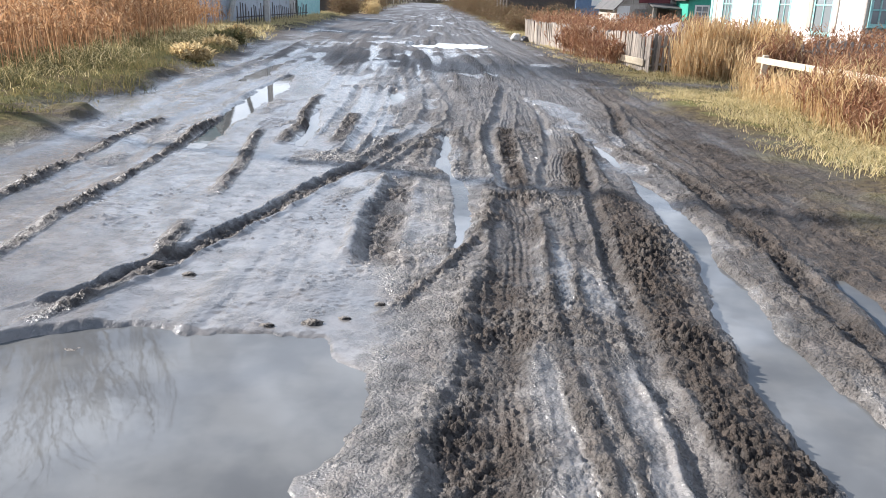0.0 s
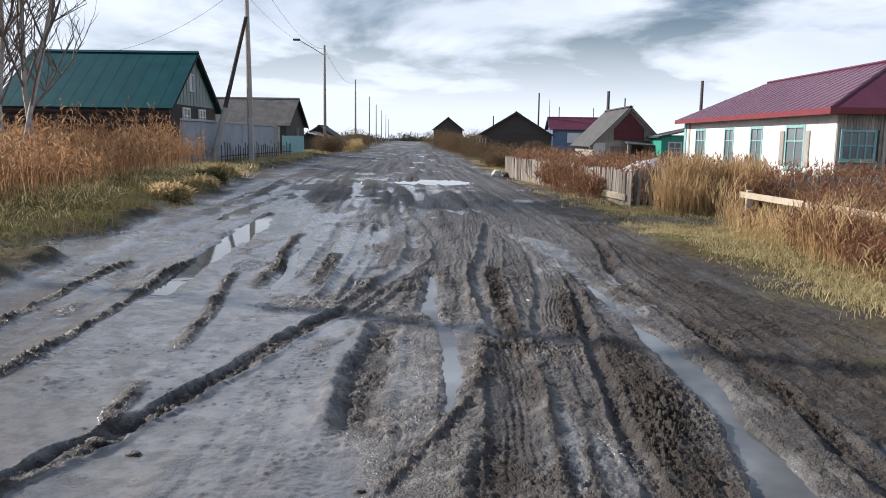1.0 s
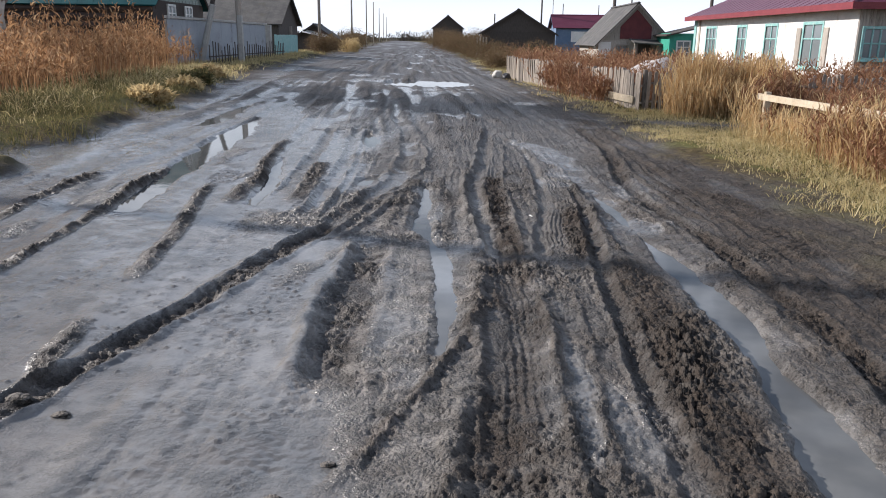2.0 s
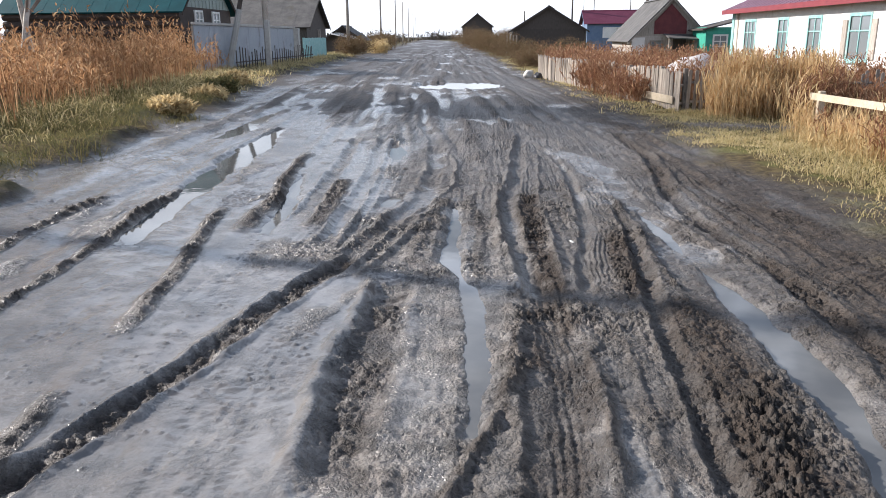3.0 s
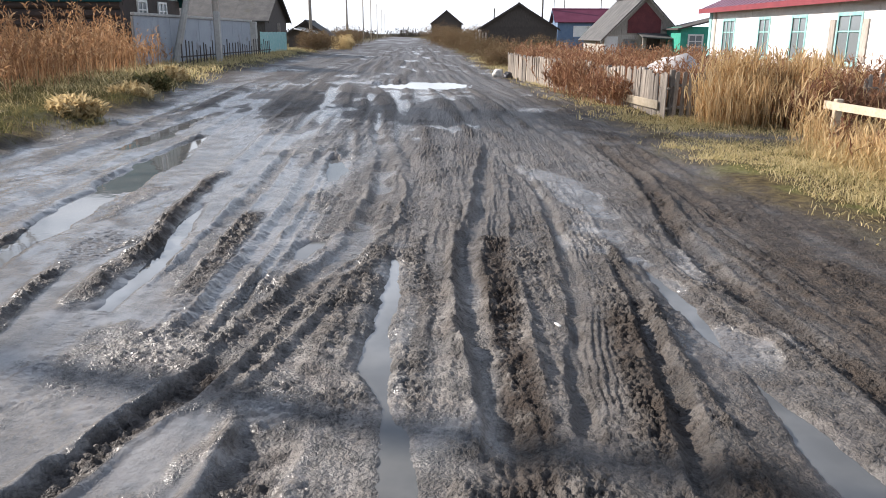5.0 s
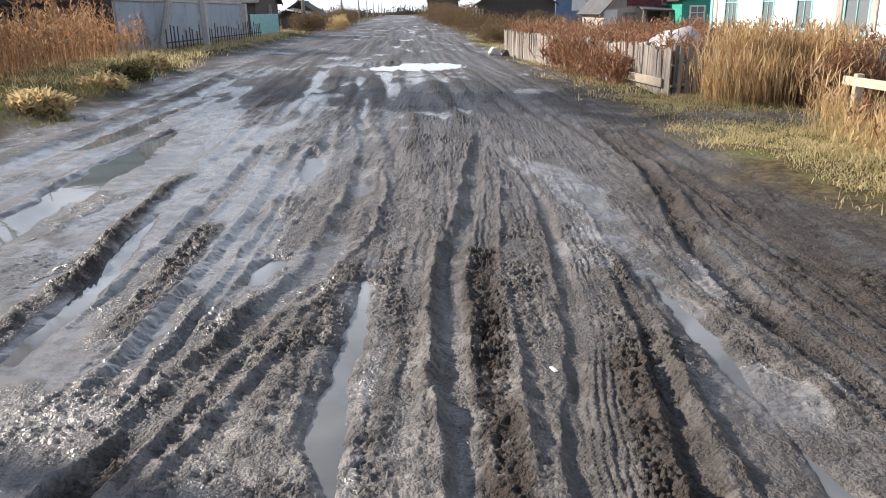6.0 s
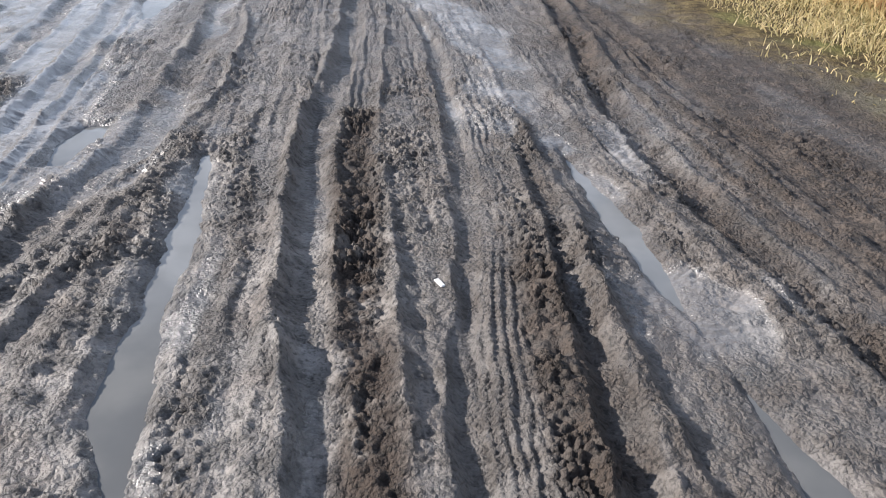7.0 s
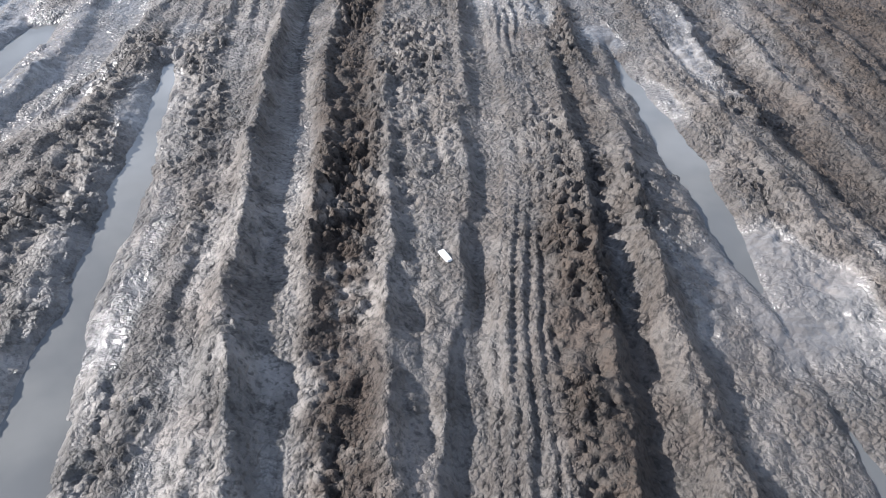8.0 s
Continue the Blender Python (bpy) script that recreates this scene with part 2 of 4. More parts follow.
def value_noise(x, y, seed=0):
    """Smooth noise from -1 to 1 with a cell of 1 m."""
    x, y = x + 37.7 * seed, y + 91.3 * seed
    i, j = np.floor(x).astype(int), np.floor(y).astype(int)
    u, v = x - i, y - j
    u, v = u * u * (3 - 2 * u), v * v * (3 - 2 * v)
    a, b, c, d = (TABLE[(i + p) & 255, (j + q) & 255] for p, q in ((0, 0), (1, 0), (0, 1), (1, 1)))
    return 2 * ((a * (1 - u) + b * u) * (1 - v) + (c * (1 - u) + d * u) * v) - 1


def fbm(x, y, seed=0, octaves=4):
    return sum(value_noise(x * 2 ** k, y * 2 ** k, seed + k) * 0.55 ** k for k in range(octaves))


def clods(x, y, seed=0, fill=0.75):
    """Round lumps of many sizes, one to a cell of 1 m; the height is in cells."""
    i, j = np.floor(x).astype(int), np.floor(y).astype(int)
    out = np.zeros_like(x)
    for p in (-1, 0, 1):
        for q in (-1, 0, 1):
            a, b = (i + p + 17 * seed) & 255, (j + q + 29 * seed) & 255
            cx, cy, r = TABLE[a, b], TABLE[b, a], TABLE[(a + 101) & 255, (b + 57) & 255]
            size = 0.25 + 0.45 * r
            d2 = (x - i - p - cx) ** 2 + ((y - j - q - cy) * (0.8 + 0.5 * cy)) ** 2
            lump = np.sqrt(np.maximum(0, size * size - d2)) * (r < fill) * (0.5 + 0.7 * cx)
            out = np.maximum(out, lump)
    return out


def smooth(a, lo, hi):
    a = np.clip((a - lo) / (hi - lo), 0, 1)
    return a * a * (3 - 2 * a)


def edge_left(y):
    return np.interp(y, (5, 8.7, 10.2, 13.9, 22.5, 33, 50, 103, 361, 3000), (-4.0, -4.1, -4.3, -4.8, -5.9, -7.3, -8.4, -11.7, -29, -250))


def edge_right(y):
    return np.interp(y, (5, 10.3, 13.9, 21.8, 37.4, 77, 212, 361, 3000), (4.1, 4.0, 3.85, 3.55, 2.6, 0.6, -5.5, -21, -230))


# a rut: points (x, y) along it, half width, depth, heaped rim at its left and right, churning
RUTS = [
    ([(0.62, 0), (0.63, 2.65), (0.66, 3.13), (0.75, 3.95), (0.86, 5.3), (0.93, 6.3), (0.94, 7.0), (0.93, 7.4)], 0.15, 0.06, 0.03, 0.02, 0.9),
    ([(0.91, 7.2), (0.86, 7.97), (0.83, 8.25), (0.795, 8.6), (0.785, 9.2), (0.79, 10.3), (0.88, 11.2), (0.99, 12.6), (1.12, 14.4), (1.22, 16)], 0.078, 0.078, 0.035, 0.01, 0.0),
    ([(1.0, 7.2), (0.99, 8.2), (0.97, 9.2), (1.0, 10.1), (1.05, 10.8)], 0.09, 0.03, 0.0, 0.0, 1.0),
    ([(1.24, 7.3), (1.28, 7.97), (1.33, 8.39), (1.39, 8.75), (1.45, 9.15), (1.53, 9.97), (1.59, 10.8), (1.61, 12.0), (1.55, 13.3), (1.36, 14.6)], 0.05, 0.06, 0.012, 0.0, 0.0),
    ([(1.42, 0.5), (1.45, 3.6), (1.49, 4.6), (1.52, 5.45), (1.61, 6.65), (1.71, 7.9), (1.75, 8.4), (1.80, 8.85), (1.85, 9.35), (1.9, 10.0)], 0.058, 0.065, 0.03, 0.02, 0.45),
    ([(2.50, 2), (2.62, 4), (2.74, 6.2), (2.70, 8.3), (2.61, 9.1), (2.57, 9.9), (2.61, 10.7), (2.72, 11.8), (2.9, 13.4), (2.95, 17)], 0.085, 0.06, 0.03, 0.03, 0.75),
    ([(3.35, 2), (3.3, 6), (3.22, 9), (3.2, 12), (3.1, 16)], 0.07, 0.04, 0.03, 0.02, 0.4),
    ([(-1.7, 3.9), (-1.49, 4.22), (-1.28, 4.76), (-1.12, 5.3), (-0.92, 6.0), (-0.80, 6.7), (-0.66, 7.25), (-0.47, 7.8), (-0.40, 8.2)], 0.07, 0.042, 0.04, 0.03, 0.95),
    ([(-0.50, 7.6), (-0.36, 8.5), (-0.22, 9.3), (-0.08, 10.1), (-0.04, 11.3), (-0.07, 12.7), (-0.2, 14.7), (-0.63, 17.6)], 0.10, 0.055, 0.03, 0.0, 0.15),
    ([(-0.75, 8.2), (-0.77, 9.0), (-0.75, 9.8), (-0.80, 11.2), (-0.95, 13.8), (-1.1, 15.5)], 0.075, 0.06, 0.02, 0.025, 0.1),
    ([(-0.58, 8.6), (-0.60, 9.8), (-0.66, 11.2), (-0.82, 13.8)], 0.035, 0.03, 0.01, 0.015, 0.0),
    ([(-0.02, 4.9), (-0.04, 5.9), (-0.05, 6.5), (-0.06, 7.0), (-0.05, 7.55)], 0.12, 0.10, 0.055, 0.02, 0.8),
    ([(-1.15, 9.0), (-1.2, 10.5), (-1.3, 12.5), (-1.5, 15)], 0.07, 0.04, 0.03, 0.03, 0.4),
    ([(-2.55, 4.2), (-2.6, 7.0), (-3.1, 9.9), (-3.2, 12.5), (-3.4, 17)], 0.09, 0.04, 0.0, 0.0, 0.0),
]
# a ridge: points (x, y) along it, half width, height, churning
RIDGES = [
    ([(1.10, 7.4), (1.10, 8.25), (1.11, 8.55), (1.13, 9.2), (1.13, 9.8), (1.14, 10.7), (1.25, 12.3), (1.31, 13.6)], 0.028, 0.05, 0.0),
    ([(0.915, 8.6), (0.90, 9.0), (0.91, 9.6), (0.92, 10.1)], 0.02, 0.035, 0.0),
    ([(1.86, 7.2), (1.86, 8.0), (1.85, 8.35), (1.845, 8.75), (1.89, 9.35), (1.92, 9.95), (2.0, 10.6)], 0.04, 0.05, 0.3),
    ([(1.60, 7.2), (1.61, 8.05), (1.64, 8.6), (1.71, 9.14)], 0.08, 0.03, 1.0),
    ([(1.68, 1), (1.70, 4.4), (1.80, 6.15), (1.88, 7.4)], 0.13, 0.035, 1.0),
    ([(1.09, 1), (1.08, 3.4), (1.04, 4.5), (1.06, 5.2), (1.13, 6.6)], 0.045, 0.05, 0.3),
    ([(1.22, 1), (1.20, 4.4), (1.27, 5.2), (1.36, 6.9)], 0.03, 0.03, 0.2),
    ([(3.0, 8.2), (2.92, 8.9), (2.85, 9.9), (2.84, 11.2), (2.93, 12.6)], 0.035, 0.045, 0.0),
    ([(3.1, 8.6), (3.07, 9.1), (3.01, 9.8), (3.02, 11.2), (3.05, 12.4)], 0.035, 0.045, 0.0),
    ([(2.5, 3.5), (2.50, 6), (2.52, 8.0), (2.47, 8.45), (2.39, 8.9), (2.30, 9.5), (2.22, 10.2), (2.25, 11.2)], 0.07, 0.055, 0.0),
    ([(0.02, 7.8), (0.03, 8.42), (0.04, 9.1), (0.09, 9.75), (0.16, 10.4)], 0.05, 0.035, 0.35),
    ([(-0.38, 7.6), (-0.33, 8.1), (-0.25, 8.75), (-0.11, 9.5), (0.03, 10.15), (0.20, 10.95), (0.2, 12), (0.1, 13.5)], 0.028, 0.055, 0.0),
    ([(-0.32, 7.5), (-0.21, 8.03), (-0.12, 8.55), (-0.03, 9.3), (0.08, 9.75)], 0.028, 0.05, 0.0),
    ([(-2.2, 4.4), (-2.31, 5.6), (-2.34, 6.5), (-2.44, 7.75), (-2.64, 9.8), (-2.75, 12.0), (-3.08, 16.3)], 0.045, 0.06, 0.85),
    ([(-2.9, 5.0), (-3.06, 6.9), (-3.16, 8), (-3.3, 10)], 0.05, 0.05, 0.85),
    ([(-1.55, 3.75), (-1.42, 4.3), (-1.30, 4.8), (-1.38, 5.1), (-1.45, 5.7)], 0.045, 0.05, 0.9),
    ([(-1.47, 6.3), (-1.52, 6.7), (-1.60, 7.5), (-1.80, 8.7), (-1.95, 9.6)], 0.05, 0.06, 0.8),
    ([(-1.50, 8.6), (-1.53, 9.0), (-1.58, 10.1), (-1.74, 11.4), (-1.9, 13)], 0.055, 0.055, 0.9),
    ([(-1.0, 8.8), (-1.0, 9.8), (-1.08, 11.3)], 0.07, 0.04, 0.9),
    ([(0.10, 4.1), (0.25, 4.47), (0.48, 5.2), (0.69, 6.0), (0.79, 7.1)], 0.03, 0.05, 0.6),
    ([(0.49, 7.6), (0.51, 8.2), (0.52, 9.0), (0.47, 10.0)], 0.03, 0.02, 0.3),
    ([(0.68, 7.6), (0.665, 8.3), (0.64, 9.0), (0.64, 9.8), (0.68, 10.5)], 0.035, 0.025, 0.1),
]
# a pool: points (x, y, half width) along it, and how far its water lies under the road's plane
POOLS = [
    ([(-1.2, 0.6, 1.15), (-1.15, 2.6, 1.2), (-0.98, 3.1, 1.14), (-0.9, 3.5, 1.02), (-0.8, 3.86, 0.62)], 0.03),
    ([(2.13, 1.8, 0.22), (2.13, 3.6, 0.19), (2.14, 4.4, 0.17), (2.19, 5.1, 0.13), (2.27, 6.5, 0.14), (2.22, 7.5, 0.07), (2.16, 8.4, -0.02), (2.15, 8.75, 0.03), (2.15, 9.15, 0.085), (2.12, 9.5, 0.06), (2.08, 10.04, 0.0)], 0.035),
    ([(0.5, 5.4, 0.03), (0.52, 5.9, 0.07), (0.50, 7.0, 0.06), (0.40, 7.6, 0.04), (0.30, 8.0, 0.085), (0.28, 8.5, 0.10), (0.30, 9.0, 0.10), (0.29, 9.5, 0.05), (0.25, 10.0, 0.025)], 0.02),
    ([(-2.30, 8.2, 0.05), (-2.4, 8.95, 0.12), (-2.66, 11.6, 0.18), (-2.84, 13.4, 0.26), (-2.95, 14.6, 0.18), (-3.05, 16, 0.06)], 0.02),
    ([(-0.64, 12.8, 0.06), (-0.73, 13.6, 0.13), (-0.86, 14.5, 0.08)], 0.03),
    ([(-0.35, 27.6, 0.9), (-0.35, 28.6, 1.5), (-0.35, 29.8, 1.45), (-0.3, 30.7, 0.8)], 0.02),
    ([(-0.42, 9.8, 0.06), (-0.40, 10.15, 0.10), (-0.38, 10.4, 0.06)], 0.03),
    ([(-1.33, 8.7, 0.05), (-1.35, 9.5, 0.08), (-1.54, 10.7, 0.07), (-1.62, 11.5, 0.03)], 0.025),
    ([(2.72, 2.6, 0.08), (2.85, 3.6, 0.14), (2.98, 4.6, 0.12), (3.02, 5.3, 0.05)], 0.05),
    ([(-3.6, 14.5, 0.1), (-3.7, 16.5, 0.22), (-3.9, 18.5, 0.1)], 0.02),
]


def plane_z(x):
    return -0.03 * np.clip(x, -9, 9)


def along(points, y):
    """The x of a line at y, and how far y is inside its ends."""
    xs, ys = [p[0] for p in points], [p[1] for p in points]
    return np.interp(y, ys, xs), np.minimum(y - ys[0], ys[-1] - y)


def round_line(points, x, y, margin):
    """Which places lie in the box round a line."""
    xs, ys = [p[0] for p in points], [p[1] for p in points]
    return np.flatnonzero((y > ys[0] - 0.4) & (y < ys[-1] + 0.4) & (x > min(xs) - margin) & (x < max(xs) + margin))


def tread(z, calm, x, y, points, half, groove, lug, depth):
    """A tyre's print along a line: grooves that run with it, crossed by slanting lugs."""
    g = round_line(points, x, y, 0.4)
    yg = y[g]
    c, inside = along(points, yg)
    d = x[g] - c + 0.006 * fbm(x[g] * 6, yg * 5, 56, 2)
    band = smooth(inside, 0, 0.3) * np.exp(-(d / half) ** 6) * (0.35 + 0.65 * smooth(value_noise(x[g] * 3, yg * 1.7, 55), -0.5, 0.3))
    z[g] += band * depth * (np.tanh(1.8 * np.sin(2 * np.pi * d / groove)) + 0.32 * np.sin(2 * np.pi * (yg + 0.7 * np.abs(d)) / lug + 1.5 * value_noise(x[g] * 9, yg * 9, 57)) - 0.8)
    calm[g] = np.maximum(calm[g], 0.75 * band)


def relief(x, y):
    """Height, churning, wetness and turf of the ground at x, y (arrays)."""
    xw = x + 0.030 * fbm(x * 1.2, y * 0.9, 3, 2) + 0.012 * fbm(x * 9, y * 5, 4, 4)
    left, right = edge_left(y), edge_right(y)
    ragged = 0.35 * fbm(x * 0.9, y * 0.6, 11, 4)
    out_l = smooth(left - x + ragged, -0.15, 0.5)
    out_r = smooth(x - right + ragged * 1.6, -0.2, 1.1)
    lane = smooth(x - 4.2, 0, 0.5) * np.exp(-((y - 17.8 + 0.1 * (x - 5)) / 0.75) ** 2) * smooth(9.5 - x, 0, 2)
    turf = np.clip(out_l + out_r - lane, 0, 1)
    road = 1 - np.clip(out_l + out_r, 0, 1)
    z = plane_z(x) + 0.16 * out_l + 0.05 * out_r + 0.05 * turf * fbm(x * 0.8, y * 0.8, 20, 3)
    far = smooth(y, 11, 17)
    # the tyre lines of the farther road, drawn out along it
    u = x - 0.5 * (left + right)
    lines = value_noise(u * 3.2 + 0.5 * fbm(x * 0.3, y * 0.12, 33, 2), y * 0.13, 30) + 0.8 * value_noise(u * 7.5 + 0.6 * fbm(x * 0.5, y * 0.2, 34, 2), y * 0.25, 31)
    z += road * (0.012 + 0.028 * far) * lines
    z += road * 0.012 * fbm(x * 1.4, y * 0.7, 40, 2)
    churn = 0.6 * road * far * smooth(lines, -0.2, 0.7)
    low = np.zeros_like(z)
    calm = np.zeros_like(z)
    for points, w, depth, rim_l, rim_r, turned in RUTS:
        g = round_line(points, x, y, 0.4)
        xg, yg = x[g], y[g]
        c, inside = along(points, yg)
        k = smooth(inside, -0.05, 0.35)
        d = (xw[g] - c) / (w * (1 + 0.18 * value_noise(yg * 2.3, yg * 0 + w * 50, 5)))
        cut = np.exp(-np.abs(d) ** 3.0) * (0.75 + 0.35 * value_noise(yg * 1.6, yg * 0 + w * 90, 7) + 0.2 * value_noise(xg * 5, yg * 4, 71))
        rough_edge = 1 + 0.8 * value_noise(xg * 11, yg * 7, 6)
        z[g] += 0.62 * k * (-depth * cut + rough_edge * (rim_l * np.exp(-((d + 1.45) / 0.36) ** 2) + rim_r * np.exp(-((d - 1.45) / 0.36) ** 2)))
        churn[g] = np.maximum(churn[g], k * turned * np.exp(-np.abs(d / 1.25) ** 4))
        low[g] += k * cut * (1 - turned) * depth * 5
        calm[g] = np.maximum(calm[g], k * np.clip(cut * 1.3, 0, 1) * (1 - turned))
    for points, w, height, turned in RIDGES:
        g = round_line(points, x, y, 0.4)
        xg, yg = x[g], y[g]
        c, inside = along(points, yg)
        k = smooth(inside, -0.1, 0.4)
        d = (xw[g] - c) / w
        z[g] += 0.75 * k * height * np.exp(-np.abs(d) ** 1.7) * (0.7 + 0.4 * value_noise(xg * 6, yg * 4.5, 8) + 0.3 * value_noise(xg * 15, yg * 13, 9))
        churn[g] = np.maximum(churn[g], k * turned * np.exp(-(d / 1.5) ** 4))
        low[g] -= 0.8 * k * np.exp(-d * d)
    tread(z, calm, xw, y, [(1.35, 7.5), (1.40, 8.0), (1.44, 8.39), (1.56, 9.14), (1.63, 9.8), (1.68, 10.6)], 0.085, 0.036, 0.030, 0.006)
    tread(z, calm, xw, y, [(0.80, 1), (0.83, 4), (0.92, 6.8)], 0.15, 0.045, 0.06, 0.004)
    tread(z, calm, xw, y, [(0.58, 7.6), (0.575, 9), (0.58, 11.2)], 0.10, 0.065, 0.040, 0.004)
    tread(z, calm, xw, y, [(2.36, 8.5), (2.33, 9.2), (2.28, 10.2)], 0.06, 0.05, 0.045, 0.005)
    tread(z, calm, xw, y, [(0.99, 10.6), (1.08, 12.4), (1.2, 14.5)], 0.08, 0.05, 0.05, 0.006)
    # clods: much in churned mud, little on the smooth sheet at the left
    sheet = smooth(-x + 0.2 * value_noise(x * 1.3, y * 0.8, 66), -0.55, 0.15) * smooth(18 - y, 0, 4) * road * (1 - 0.85 * smooth(y, 7.4, 8.4) * smooth(x, -1.3, -0.8))
    near = smooth(30 - y, 0, 12)
    crumbs = smooth(fbm(x * 1.7, y * 1.1, 70, 3), -0.25, 0.6)
    quiet = np.clip(sheet * (1 - churn) * (1 - 0.45 * crumbs), 0, 1)
    g = np.flatnonzero((road > 0.01) & (near > 0.01) & (y > 1.5))
    xg, yg = x[g], y[g]
    warp = xg + 0.02 * fbm(xg * 9, yg * 9, 62, 2)
    patchy = 0.35 + 0.9 * smooth(fbm(xg * 4, yg * 2.5, 63, 3), -0.4, 0.5)
    lumps = (0.55 * clods(warp * 20, yg * 16, 1, 0.6) + 0.62 * clods(warp * 37 + 0.3 * yg, yg * 31, 2, 0.9) + 0.5 * clods(warp * 58, yg * 52 + 0.2 * xg, 4, 0.9)) * patchy
    grain = fbm(xg * 24, yg * 21, 60, 3)
    still = (road * near * (1 - 0.95 * quiet) * (1 - 0.9 * calm))[g]
    z[g] += still * (lumps * (0.020 + 0.038 * churn[g] + 0.018 * crumbs[g]) + grain * (0.005 + 0.006 * churn[g]) - 0.010 * churn[g])
    # small scattered crumbs on the sheet
    g = np.flatnonzero((sheet > 0.01) & (near > 0.01) & (y > 1.5))
    xg, yg = x[g], y[g]
    z[g] += (sheet * near)[g] * 0.028 * clods(xg * 24, yg * 18, 5, 0.24) * smooth(fbm(xg * 1.5, yg * 0.9, 72, 3), -0.2, 0.5)
    # fine lines that the tyres dragged along the road
    z += road * near * (1 - 0.93 * quiet) * (0.007 * value_noise(xw * 15, y * 0.6, 64) + 0.006 * value_noise(xw * 33, y * 0.9, 65))
    # the flat slime beside the long puddle
    c, inside = along([(2.12, 6.6), (2.10, 7.4), (2.08, 8.0), (2.1, 9.0), (2.1, 9.8), (2.12, 11.5), (2.0, 12.8)], y)
    slime = smooth(inside, 0, 0.6) * np.exp(-((xw - c) / np.interp(y, (7, 8, 9, 12), (0.2, 0.21, 0.15, 0.14))) ** 6)
    z = z * (1 - 0.72 * slime) + 0.72 * slime * (plane_z(x) - 0.022 + 0.012 * value_noise(x * 7, y * 4, 58) + 0.009 * fbm(x * 21, y * 15, 59, 3))
    # pools
    wet = np.zeros_like(z)
    for points, drop in POOLS:
        g = round_line(points, x, y, 1.8)
        xg, yg, zg = x[g], y[g], z[g]
        c, inside = along(points, yg)
        hw = np.interp(yg, [p[1] for p in points], [p[2] for p in points])
        level = pool_level(points, drop)
        shore = 0.085 * fbm(xg * 3.1, yg * 2.2, 80, 6) * np.minimum(1.0, hw * 3 + 0.2)
        s = np.minimum(hw - np.abs(xg - c), inside) + shore
        bed = smooth(s, -0.05, 0.08)
        zg = zg * (1 - bed) + (level - 0.03) * bed
        ring = smooth(s, -0.4, -0.12) * (1 - smooth(s, -0.06, 0.02))
        z[g] = np.maximum(zg, zg * (1 - ring) + ring * (level + 0.010))
        wet[g] = np.maximum(wet[g], 0.6 * smooth(s, -0.14, 0.02))
    film = fbm(x * 1.1, y * 0.45, 90, 4)
    wet = np.maximum(wet, sheet * smooth(film + low - 0.7 * crumbs, -1.3, -0.45))
    glaze = fbm(x * 2.3, y * 0.8, 92, 4)
    wet = np.maximum(wet, 0.92 * road * smooth(-x + 0.5, 0, 1.2) * far * smooth(glaze + 0.4 * film - 0.9 * lines, 0.0, 0.5) * smooth(40 - y, 0, 16))
    # the left half of the road is soaked, between its clods too
    wet = np.maximum(wet, road * smooth(-x - 0.15, 0, 0.5) * smooth(22 - y, 0, 6) * (0.62 + 0.36 * smooth(glaze + low, -0.4, 0.25)))
    wet = np.maximum(wet, road * smooth(film + low - 0.5 * crumbs, 0.1, 0.7) * 0.85)
    wet = np.maximum(wet, 0.5 * slime * (0.55 + 0.45 * smooth(glaze, -0.3, 0.3)))
    wet = np.maximum(wet, 0.34 * road)
    wet *= (1 - 0.75 * churn) * (1 - turf)
    brown = road * smooth(x + 0.35 * fbm(x, y * 0.7, 95, 3), 2.3, 3.1) * smooth(40 - y, 0, 20)
    wet *= 1 - 0.6 * brown
    brown = np.maximum(brown, 0.9 * road * smooth(x + 0.5 * fbm(x * 1.4, y * 0.8, 96, 3), 0.35, 1.45) * (1 - wet))
    brown = np.maximum(brown, 0.75 * slime)
    brown = np.maximum(brown, 0.75 * road * smooth(y, 8.2, 9.6) * smooth(x + 0.4 * fbm(x * 1.6, y * 0.7, 97, 3), -1.2, -0.3) * (1 - 0.85 * wet))
    brown = np.maximum(brown, 0.9 * road * far * (1 - smooth(wet, 0.35, 0.7)))
    return z, churn, wet, turf, np.maximum(brown, 0.75 * smooth(out_l, 0.02, 0.4) * (1 - turf))


def pool_level(points, drop):
    return float(np.mean([-0.03 * p[0] for p in points])) - drop


def ground_z(x, y):
    return relief(np.asarray(x, float), np.asarray(y, float))[0]


def spread(start, step, grow, end):
    out = [start]
    while out[-1] < end:
        out.append(out[-1] + step)
        step *= grow
    return out


